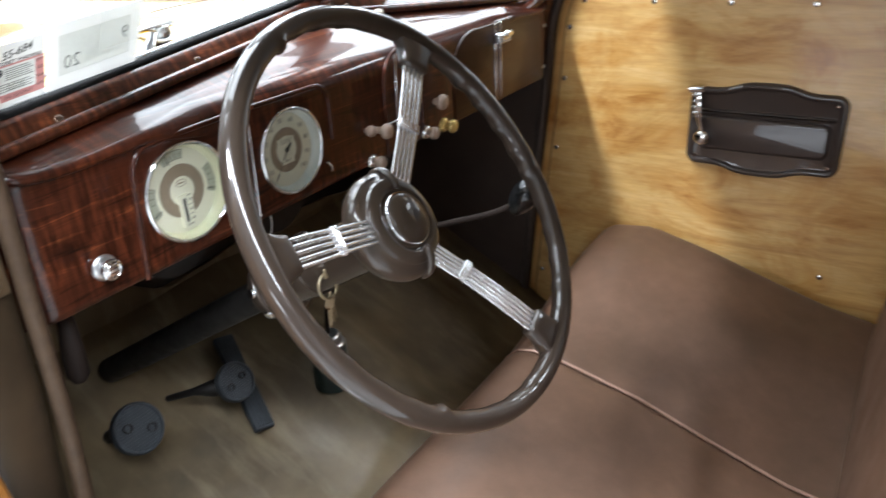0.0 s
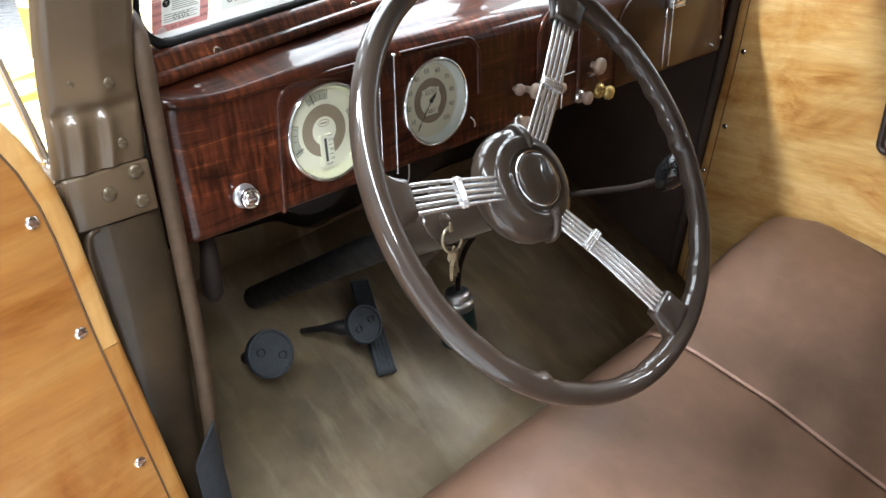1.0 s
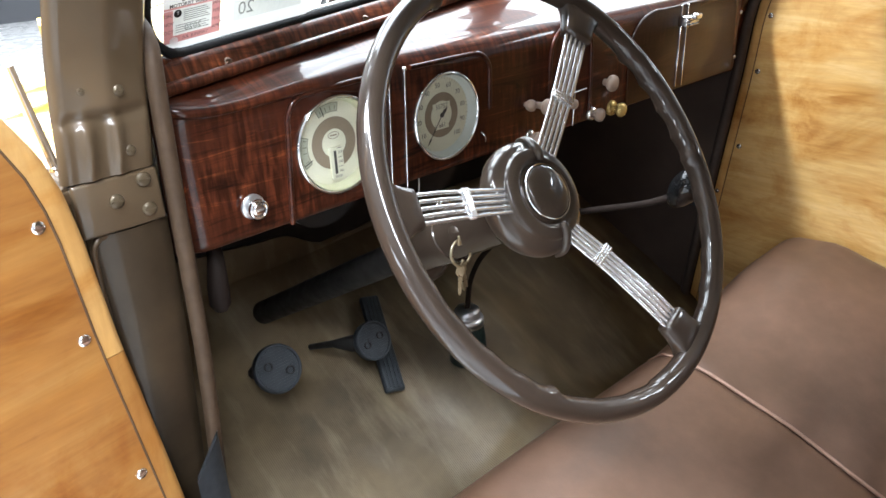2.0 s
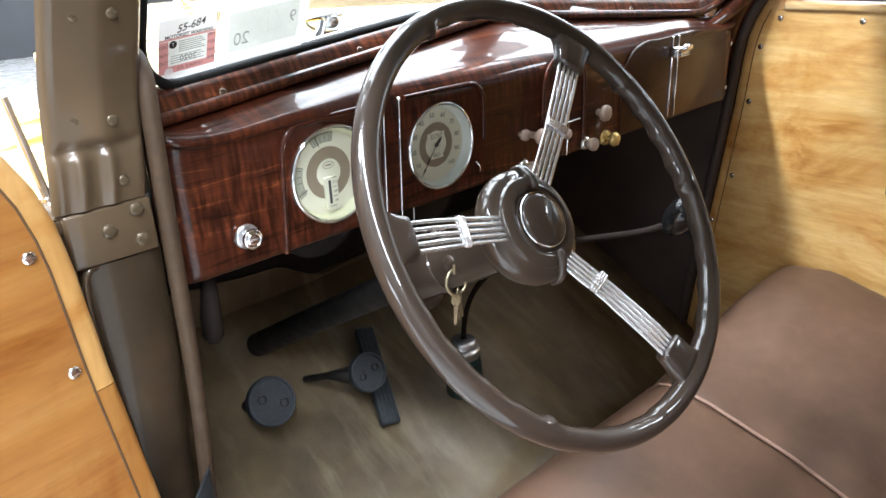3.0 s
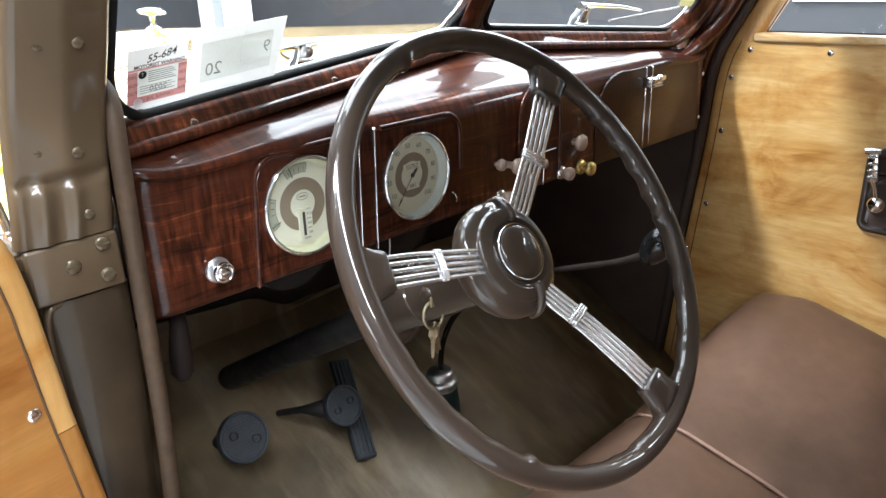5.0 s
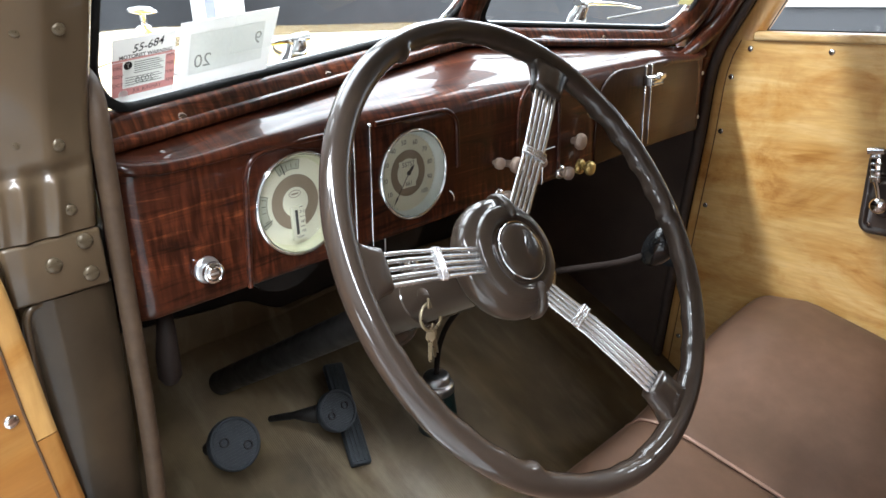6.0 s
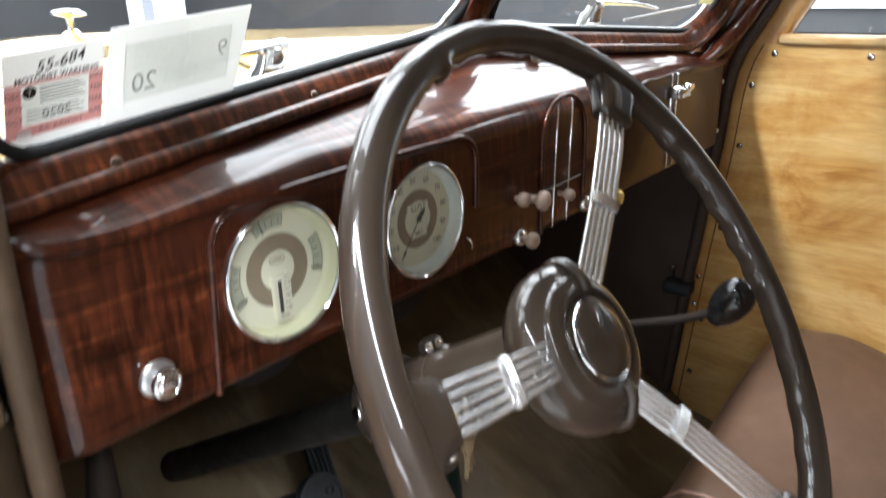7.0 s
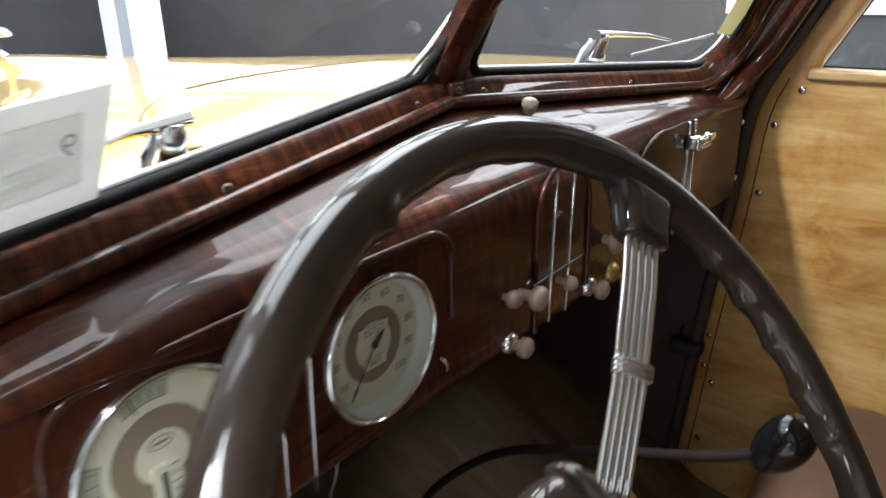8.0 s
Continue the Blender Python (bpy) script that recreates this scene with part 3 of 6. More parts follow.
def dash_profile(x):
    """Fascia, a small lip over it, a full roll and a ledge that runs back under the window garnish."""
    gy, gz = glass_line(x)
    by, bz = gy - 0.0135, gz - 0.0308
    e = max(0.0, (abs(x) - 0.495) / 0.027)
    in_y = 0.016 * e * e
    q = ease(min(1.0, max(0.0, (abs(x) - 0.36) / 0.10)))
    r = min(1.0, max(0.0, (abs(x) - 0.468) / 0.054))
    lip = 1.2680 - 0.0035 * q + 0.0100 * r * r
    pts = [(0.262, 1.139), (0.224, 1.140), (0.2185, 1.143), (0.2170, 1.149)] + [(0.2170 + 0.0002 * k / 36, 1.149 + 0.106 * k / 36) for k in range(1, 37)]
    full = 1 - ease((abs(x) - 0.30) / 0.085)
    ny, nz = 0.2118 + 0.0054 * full, lip + 0.0030 - 0.0125 * full
    pts += [(0.2172 - (0.2172 - y) * (1 - full), (lip + d) * (1 - full) + (1.2552 + 0.0001 * k) * full) for k, (y, d) in enumerate(((0.2172, -0.0026), (0.2160, -0.0006), (0.2138, 0.0), (0.2124, 0.0012)))]
    pts.append((ny, nz))
    # nose of the roll, then a gently sloping band up to a fine crease
    w = min(1.0, abs(x) / 0.44)
    sy, sz = 0.2195 + 0.0200 * full, lip + 0.0105 + 0.0025 * (1 - q) + 0.0055 * full
    cy = max(0.2270, by - 0.0300 + 0.0130 * w, sy + 0.004)
    cz = min(sz + 0.47 * (cy - sy), bz + 0.0005)
    for a in range(10, 76, 8):
        f = radians(a)
        pts.append((ny + (sy - ny) * (1 - math.cos(f)) / (1 - math.cos(radians(76))), nz + (sz - nz) * math.sin(f) / math.sin(radians(76))))
    for k in range(6):
        t = k / 5
        pts.append((sy + (cy - sy) * t, sz + (cz - sz) * t + 0.032 * (cy - sy) * math.sin(math.pi * t)))
    # the crease and the ledge under the garnish
    pts += [(cy + 0.0010, cz - 0.0008), (cy + 0.0022, cz - 0.0002)]
    back = max(by, cy + 0.006)
    for k in range(1, 5):
        t = k / 4
        pts.append((cy + 0.0022 + (back - cy - 0.0022) * t, cz + (bz + 0.0005 - cz) * t))
    ey, ez = pts[-1]
    pts += [(ey + 0.004, ez - 0.001), (ey + 0.008, ez - 0.006), (ey + 0.012, ez - 0.018), (ey + 0.03, ez - 0.03)]
    return [(x, y + in_y, z) for y, z in pts]


GAUGES = ((-0.1948, 1.2055, 0.0480), (-0.3457, 1.2080, 0.0485))
bm = bmesh.new()
rings(bm, [dash_profile(x) for x in np.linspace(-0.522, 0.522, 360)], False)
# round openings for the two recessed dials
cut = [f for f in bm.faces if f.calc_center_median().y < 0.219 and any(math.hypot(f.calc_center_median().x - gx, f.calc_center_median().z - gz) < gr - 0.0004 for gx, gz, gr in GAUGES)]
bmesh.ops.delete(bm, geom=cut, context="FACES")
part("panel", bm, M["walnut"], dash, sharp=50)
bm = bmesh.new()
tube(bm, smooth_line([(-0.5225, 0.236, 1.284), (-0.5215, 0.227, 1.26), (-0.5225, 0.225, 1.20), (-0.5235, 0.226, 1.145)]), 0.0055, 8)
part("end_bead", bm, M["walnut"], dash)

# raised beads round the two dials and bright bars between them
bm = bmesh.new()
line = [(-0.411, 1.142), (-0.406, 1.20), (-0.403, 1.236)] + arc(-0.378, 1.240, 0.025, 175, 95, 6, 0.026) + [(-0.34, 1.2675), (-0.279, 1.269)]
tube(bm, [(x, DASH_Y - 0.0008, z) for x, z in line], 0.0028, 10)
line = [(-0.247, 1.269), (-0.19, 1.2690)] + arc(-0.150, 1.246, 0.026, 90, 0, 6, 0.023) + [(-0.124, 1.225), (-0.1245, 1.20)]
tube(bm, [(x, DASH_Y - 0.0008, z) for x, z in line], 0.0028, 10)
part("dial_bead", bm, M["walnut"], dash, "raised lacquered bead round the dials")
for x0 in (-0.2745, -0.2530):
    bm = boxed((-0.0008, -0.0665, -0.002), (0.0008, 0.0665, 0.0020), 0.0006)
    lathe(bm, [(0.0021, 0.0), (0.0021, 0.0022), (0.0012, 0.0034), (0, 0.0036)], 12, Matrix.Translation((0, 0.0655, 0)))
    on(face_y(x0 - 0.0045, DASH_Y, 1.2035) @ pose(0, 0, 0, 0, 0, -2.3), bm)
    part("dash_bar", bm, M["chrome"], dash, "chrome dash bar")


def disc(r, h, seg=48):
    return lathe(bmesh.new(), [(0, h), (r, h), (r, h - 0.0015)], seg)


def annulus(bm, r0, r1, h, a0=0, a1=360, seg=40, m=None):
    A = arc(0, 0, r1, a0, a1, seg)
    B = arc(0, 0, r0, a0, a1, seg)
    va = [bm.verts.new((*p, h)) for p in A]
    vb = [bm.verts.new((*p, h)) for p in B]
    for k in range(seg):
        bm.faces.new((va[k], va[k + 1], vb[k + 1], vb[k]))
    return bm


def quad(bm, x0, y0, x1, y1, h, a=0.0):
    c, s = math.cos(radians(a)), math.sin(radians(a))
    bm.faces.new([bm.verts.new((x * c - y * s, x * s + y * c, h)) for x, y in ((x0, y0), (x1, y0), (x1, y1), (x0, y1))])
    return bm


def gauge(x, z, r, label, wall, wall_label):
    m = face_y(x, DASH_Y, z)
    g = part("gauge", on(m, disc(r - 0.003, -0.0095)), M["dial"], dash, label)
    part("dial_wall", on(m, lathe(bmesh.new(), [(r - 0.0012, 0.0020), (r - 0.0016, 0.0005), (r - 0.0026, -0.0050), (r - 0.0042, -0.0088), (r - 0.0056, -0.0097)], 64)), M[wall], g, wall_label)
    bm = lathe(bmesh.new(), [(r + 0.0028, -0.001), (r + 0.0028, 0.0016), (r + 0.0020, 0.0032), (r + 0.0008, 0.0036), (r - 0.0002, 0.0028), (r - 0.0008, 0.0008), (r - 0.0010, -0.0010)], 64)
    part("bezel", on(m, bm), M["chrome"], g, "chrome bezel")
    gl = part("cover_glass", on(m, lathe(bmesh.new(), [(r - 0.0012, 0.0026), (r * 0.6, 0.0042), (r * 0.3, 0.0047), (0, 0.0049)], 48)), M["lens"], g)
    gl.visible_shadow = False
    return g, m @ Matrix.Translation((0, 0, -0.0107)) @ Matrix.Diagonal(((r - 0.0022) / 0.0520, (r - 0.0022) / 0.0520, 1, 1))


g, m = gauge(*GAUGES[0], "round cream speedometer dial with dark numerals", "dial_pale", "pale blue-white inner dial wall")
part("ring", on(m, annulus(bmesh.new(), 0.0185, 0.0295, 0.0018)), M["dial_ring"], g, "taupe ring")
bm = bmesh.new()
for k in range(10):
    a = radians(214 - 29 * k)
    words(bm, str(10 * (k + 1)), 0.0088, m @ Matrix.Translation((0.0395 * math.cos(a), 0.0395 * math.sin(a), 0.0019)))
bt = bmesh.new()
for k in range(0, 51):
    a = 243 - 5.8 * k
    quad(bt, 0.0462, -0.0002, 0.0490 if k % 5 else 0.0492, 0.0002, 0.0019, a)
part("numerals", bm, M["ink"], g)
tagged(part("tick_marks", on(m, bt), M["ink"], g), kind="stuff")
bm = bmesh.new()
box(bm, (-0.0150, 0.0075, 0.0018), (0.0150, 0.0160, 0.0024), 0.0)
box(bm, (-0.0118, -0.0185, 0.0018), (0.0118, -0.0098, 0.0024), 0.0)
part("counter", on(m, bm), M["dial"], g, "cream mileage counters")
bm = bmesh.new()
words(bm, "55757", 0.0086, m @ Matrix.Translation((0.000, 0.0112, 0.0026)))
words(bm, "661", 0.0082, m @ Matrix.Translation((0.0, -0.0136, 0.0026)))
part("counter_digits", bm, M["ink"], g)
bm = bmesh.new()
plate(bm, [(-0.0004, 0), (0.0004, 0), (0.0003, 0.034), (0.0013, 0.036), (0, 0.0455), (-0.0013, 0.036), (-0.0003, 0.034)], 0.0005, Matrix.Translation((0, 0, 0.0028)) @ pose(0, 0, 0, 0, 0, 143))
plate(bm, [(-0.0014, 0), (0.0014, 0), (0.0024, 0.007), (0, 0.0135), (-0.0024, 0.007)], 0.0006, Matrix.Translation((0, 0, 0.0028)) @ pose(0, 0, 0, 0, 0, -47))
lathe(bm, [(0, 0.0042), (0.0028, 0.0040), (0.0032, 0.0026)], 16)
part("needle", on(m, bm), M["ink"], g, "dark needle at rest")

g, m = gauge(*GAUGES[1], "round cream combination gauge with fuel, oil and temperature windows", "dial_green", "yellow-green inner dial wall")
part("ring", on(m, annulus(bmesh.new(), 0.0165, 0.0305, 0.0018)), M["dial_ring"], g, "taupe ring")
for a0, a1 in ((160, 208), (78, 118), (-18, 26)):
    part("gauge_window", on(m, annulus(bmesh.new(), 0.0365, 0.0465, 0.0019, a0, a1, 12)), M["dial_win"], g, "grey-green scale window")
    bm = annulus(bmesh.new(), 0.0362, 0.0369, 0.0021, a0, a1, 12)
    annulus(bm, 0.0461, 0.0468, 0.0021, a0, a1, 12)
    for a in (a0, a1):
        quad(bm, 0.0362, -0.0004, 0.0468, 0.0004, 0.0021, a)
    part("window_edge", on(m, bm), M["win_edge"], g, "dark window edge")
bm = bmesh.new()
for a0 in (165, 175, 185, 200, 83, 92, 101, 112, -12, 0, 10, 20):
    quad(bm, 0.0380, -0.0003, 0.0430, 0.0003, 0.0022, a0)
quad(bm, 0.034, -0.0006, 0.046, 0.0006, 0.0024, 203)
quad(bm, 0.034, -0.0006, 0.046, 0.0006, 0.0024, 108)
quad(bm, 0.034, -0.0006, 0.046, 0.0006, 0.0024, -14)
tagged(part("tick_marks", on(m, bm), M["ink"], g), kind="stuff")
bm = plate(bmesh.new(), round_rect(-0.0085, -0.043, 0.0085, -0.0045, 0.002), 0.0048)
part("temperature_window", on(m, bm), M["dial"], g)
bm = bmesh.new()
quad(bm, -0.0046, -0.036, -0.0010, -0.008, 0.0052)
words(bm, "TEMP.", 0.0042, Matrix.Translation((0, -0.0395, 0.0052)))
for k, t in enumerate(("100", "160", "212")):
    words(bm, t, 0.0042, Matrix.Translation((0.0044, -0.0335 + 0.0112 * k, 0.0052)))
for k in range(3):
    quad(bm, 0.0010, -0.0282 + 0.0112 * k, 0.0068, -0.0276 + 0.0112 * k, 0.0052)
part("temperature_scale", on(m, bm), M["ink"], g)
bm = bmesh.new()
e0 = arc(0, 0.009, 0.0078, 0, 360, 28, 0.0042)
e1 = arc(0, 0.009, 0.0070, 0, 360, 28, 0.0035)
va, vb = [bm.verts.new((*p, 0.0020)) for p in e0[:-1]], [bm.verts.new((*p, 0.0020)) for p in e1[:-1]]
for k in range(28):
    bm.faces.new((va[k], va[(k + 1) % 28], vb[(k + 1) % 28], vb[k]))
quad(bm, -0.0046, 0.0082, 0.0046, 0.0098, 0.0020)
part("badge_oval", on(m, bm), M["dial_ring"], g, "small oval badge mark")

# trip reset stem beside the speedometer
bm = tube(bmesh.new(), smooth_line([(-0.1400, DASH_Y - 0.001, 1.1745), (-0.1375, DASH_Y - 0.004, 1.1710), (-0.1355, DASH_Y - 0.004, 1.1660), (-0.1340, DASH_Y - 0.002, 1.1615)], 4), 0.0011, 8)
part("reset_stem", bm, M["chrome"], dash, "small chrome reset stem")

# light switch knob
sm = face_y(-0.451, DASH_Y, 1.1725) @ Matrix.Diagonal((0.84, 0.84, 0.84, 1))
sw = part("switch_knob", on(sm, lathe(bmesh.new(), [(0.0060, 0.002), (0.0060, 0.008), (0.0105, 0.0092), (0.0118, 0.0110), (0.0118, 0.0150), (0.0108, 0.0165), (0.0088, 0.0168), (0.0080, 0.0160), (0.0074, 0.0168), (0.0045, 0.0176), (0, 0.0178)], 36)), M["chrome"], dash, "round chrome light switch knob")
part("switch_collar", on(sm, lathe(bmesh.new(), [(0.0145, 0.0), (0.0145, 0.0016), (0.0125, 0.0032), (0.0060, 0.0038)], 32)), M["dull"], sw, "nickel collar")
bm = boxed((-0.0042, -0.0011, 0.0174), (0.0042, 0.0011, 0.0184), 0.0004)
part("switch_bar", on(sm, bm), M["dull"], sw)

# radio grille: arched bead, two bars, a cross rod
bm = bmesh.new()
line = [(-0.012, 1.142), (-0.011, 1.245)] + arc(0.033, 1.240, 0.044, 175, 5, 12, 0.042) + [(0.077, 1.238), (0.078, 1.15)]
tube(bm, [(x, DASH_Y - 0.0008, z) for x, z in line], 0.0028, 10)
part("grille_bead", bm, M["walnut"], dash, "raised lacquered arch bead")
for x0 in (0.0185, 0.0480):
    part("dash_bar", on(face_y(x0 - 0.003, DASH_Y, 1.208) @ pose(0, 0, 0, 0, 0, -3.0), boxed((-0.0009, -0.066, -0.002), (0.0009, 0.0685, 0.0014), 0.0006)), M["chrome"], dash, "chrome dash bar")
part("cross_rod", tube(bmesh.new(), [(-0.018, DASH_Y - 0.003, 1.188), (0.066, DASH_Y - 0.003, 1.190)], 0.0009, 6), M["chrome"], dash, "thin chrome cross rod")


def pull_knob(x, z, r, material, base, label, stem=0.020):
    m = face_y(x, DASH_Y, z)
    k = part("control_knob", on(m, lathe(bmesh.new(), [(0.0, stem + 0.010), (r * 0.55, stem + 0.0095), (r * 0.92, stem + 0.0070), (r, stem + 0.0035), (r * 0.9, stem), (r * 0.45, stem - 0.002), (r * 0.4, 0)], 20)), M[material], dash, label)
    if base:
        part("ferrule", on(m, lathe(bmesh.new(), [(r * 1.05, -0.001), (r * 1.05, 0.003), (r * 0.8, 0.0055), (r * 0.4, 0.0065)], 20)), M[base], k)
    return k


pull_knob(-0.058, 1.192, 0.0075, "taupe_knob", None, "taupe control knob", 0.006)
pull_knob(-0.036, 1.187, 0.0105, "taupe_knob", None, "taupe control knob", 0.015)
pull_knob(0.024, 1.178, 0.0068, "taupe_knob", None, "small taupe control knob", 0.010)
pull_knob(0.112, 1.190, 0.0118, "taupe_knob", None, "taupe control knob", 0.010)
pull_knob(-0.050, 1.148, 0.0088, "taupe_knob", "chrome", "taupe control knob in a chrome ferrule", 0.012)
pull_knob(0.084, 1.151, 0.0095, "taupe_knob", "chrome", "taupe control knob in a chrome ferrule", 0.011)
pull_knob(0.132, 1.149, 0.0108, "brass", "brass", "yellowed brass control knob", 0.014)

# glove compartment lid with its latch and bars
bm = bmesh.new()
lid = [(0.486, 1.146), (0.482, 1.225)] + arc(0.452, 1.243, 0.029, 0, 90, 6, 0.027) + [(0.34, 1.2745)] + arc(0.235, 1.223, 0.068, 78, 180, 8, 0.052) + [(0.166, 1.146)]
plate(bm, lid, 0.0035, face_y(0, DASH_Y, 0), 0.0015)
gb = part("glovebox_lid", bm, M["walnut_lid"], dash, "lighter brown grained glove compartment lid")
bm = tube(bmesh.new(), [(x, DASH_Y - 0.0026, z) for x, z in [(lid[-1][0] - 0.004, 1.146)] + [(x + (-0.004 if x < 0.25 else 0.0 if x < 0.44 else 0.004), z + (0.004 if z > 1.2 else 0)) for x, z in lid[::-1]]], 0.0032, 10)
part("lid_bead", bm, M["walnut"], gb)
for x0 in (0.298, 0.316):
    part("lid_bar", boxed((x0 - 0.0009, DASH_Y - 0.006, 1.150), (x0 + 0.0009, DASH_Y - 0.002, 1.2735), 0.0006), M["chrome"], gb, "chrome lid bar")
bm = bmesh.new()
box(bm, (0.290, 0.197, 1.243), (0.321, 0.2135, 1.259), 0.002)
for k in range(3):
    tube(bm, [(0.292, 0.1955, 1.2465 + 0.0045 * k), (0.319, 0.1955, 1.2465 + 0.0045 * k)], 0.0018, 6)
box(bm, (0.300, 0.189, 1.253), (0.320, 0.198, 1.2625), 0.003)
part("latch", bm, M["chrome"], gb, "chrome glovebox latch")
for x0, z0 in ((0.503, 1.240), (0.500, 1.165)):
    screw(dash, (x0, DASH_Y, z0), (0, -1, 0), 0.0035, "dull")

# ---- windscreen: garnish strips, rubber, panes, centre post ----
wind = thing("windscreen", "two-piece raked windscreen in dark grained garnish frames", "windscreen", (0, 0.3, 1.3))

# knob on the ledge at the foot of the windscreen
bm = lathe(bmesh.new(), [(0.0052, -0.012), (0.0052, 0.004), (0.0070, 0.0055), (0.0078, 0.0085), (0.0074, 0.0125), (0.0050, 0.0150), (0, 0.0158)], 24, Matrix.Translation((0.086, 0.2890, 1.3070)) @ pose(0, 0, 0, 15, 0, 0))
part("crank_knob", bm, M["ivory"], wind, "ivory crank knob")


def pane_pt(s, x, up):
    """A point of one pane's plane: x from the middle, up its slope."""
    gy, gz = glass_line(x)
    return Vector((s * (x - 0.05 * up), gy - RAKE * up, gz + up))


def pane_outline(s, inset=0.0):
    x0, x1, u0, u1, r = 0.030 + inset, (0.488 if s > 0 else 0.510) - inset, inset, 0.305 - inset, (0.055 if s > 0 else 0.042) - inset * 0.6
    lean = lambda u: x0 + (0.012 + 0.10 * min(u, 0.07) if s > 0 else -0.012 - 0.60 * min(u, 0.07))
    pts = [(lean(u), u) for u in (u1, 0.24, 0.15, 0.10, 0.07, 0.045) if u <= u1] + [(lean(u0 + 0.018), u0 + 0.018)]
    pts += [(lean(0) + 0.018 - 0.018 * math.cos(radians(a)), u0 + 0.018 - 0.018 * math.sin(radians(a))) for a in (30, 60, 90)]
    x0 = lean(0) + 0.018
    pts += [(x0 + (x1 - r - x0) * k / 10, u0) for k in range(1, 11)]
    pts += [(x1 - r + r * math.sin(radians(a)), u0 + r - r * math.cos(radians(a))) for a in range(10, 91, 10)]
    pts += [(x1, u1 - 0.03), (x1 - 0.03, u1)]
    return [pane_pt(s, x, u) for x, u in pts]


for s in (-1, 1):
    bm = bmesh.new()
    outs = ((-0.026, -0.004), (-0.024, -0.010), (-0.016, -0.012), (-0.009, -0.006), (-0.008, 0.006))
    rings(bm, [[p + Vector((0, d, 0.002)) for p in pane_outline(s, w)] for w, d in outs], True, False)
    part("surround", bm, M["walnut"], wind, "dark grained window surround", sharp=60)
    bm = bmesh.new()
    foot = ((0.006, -0.0006), (-0.0020, -0.0036), (-0.0065, -0.0060), (-0.0095, -0.0095), (-0.0112, -0.0125), (-0.0135, -0.0170), (-0.0160, -0.0215), (-0.0178, -0.0250), (-0.0180, -0.0275), (-0.0155, -0.0295), (-0.006, -0.0310), (0.006, -0.0345), (0.022, -0.0520))
    if s < 0:
        way = [(x, 0.0, 0.0, -1.0) for x in np.linspace(0.0, 0.522, 40)]
    else:
        # bends round the lower corner and climbs the pillar
        way = [(x, 0.0, 0.0, -1.0) for x in np.linspace(0.0, 0.420, 30)]
        way += [(0.420 + 0.068 * math.sin(radians(a)), 0.068 - 0.068 * math.cos(radians(a)), math.sin(radians(a)), -math.cos(radians(a))) for a in range(9, 91, 9)]
        way += [(0.488, u, 1.0, 0.0) for u in (0.10, 0.14, 0.18, 0.23, 0.31)]
    rings(bm, [[pane_pt(s, x, u) + Vector((-s * ox * dz * 1.25, dy, -oz * dz)) for dy, dz in foot] for x, u, ox, oz in way], False)
    part("garnish", bm, M["walnut_strip"], wind, "dark grained garnish moulding", sharp=60)
    bm = tube(bmesh.new(), [pane_pt(s, x, u) + Vector((s * ox * 0.0245 * 1.25, -0.0160, oz * 0.0245)) for x, u, ox, oz in way], 0.0060, 16)
    part("garnish_bead", bm, M["walnut_strip"], wind, "rounded lower edge of the garnish")
    bm = bmesh.new()
    tube(bm, pane_outline(s, -0.0022), 0.0046, 10, True)
    part("gasket", bm, M["gasket"], wind, "black rubber gasket")
    bm = bmesh.new()
    tube(bm, [p + Vector((0, 0.010, 0.002)) for p in pane_outline(s, -0.001)], 0.0030, 8, True)
    part("bright_trim", bm, M["dull"], wind, "bright outer trim")
    bm = bmesh.new()
    o = pane_outline(s, 0.0)
    bm.faces.new([bm.verts.new(p) for p in o])
    pn = part("pane", bm, M["glass"], wind, "clear glass pane", smooth=False)
    pn.visible_shadow = False
bm = bmesh.new()
gy, gz = glass_line(0)
sec = ((-1.0, 0.006), (-0.92, -0.008), (-0.45, -0.016), (0.45, -0.016), (0.92, -0.008), (1.0, 0.006), (0.45, 0.016), (-0.45, 0.016))
rings(bm, [[(0.012 + 0.35 * min(max(u, 0), 0.07) + 0.024 * x, gy - RAKE * u + dy, gz + u) for x, dy in sec] for u in (-0.035, 0.0, 0.02, 0.045, 0.07, 0.10, 0.34)], True)
part("centre_post", bm, M["walnut"], wind, "dark centre post")
for x0 in (-0.437, -0.255, 0.045, -0.045, 0.273, 0.44):
    gy, gz = glass_line(x0)
    screw(wind, (x0, gy - 0.0130, gz - 0.0178), (0, -0.88, 0.48), 0.0044, "screw_dark")
# small clip with a screw where the two garnish strips meet
gy, gz = glass_line(0)
bm = boxed((0.000, gy - 0.0195, gz - 0.025), (0.018, gy - 0.0120, gz - 0.008), 0.003)
clip = part("garnish_clip", bm, M["walnut"], wind, "dark brown joint clip")
screw(clip, (0.009, gy - 0.0192, gz - 0.0160), (0, -0.95, 0.3), 0.0042, "screw_dark")
# header above the panes closes the frame to the roof
part("header", boxed((-0.56, 0.03, 1.665), (0.56, 0.17, 1.74), 0.02), M["brown"], wind)

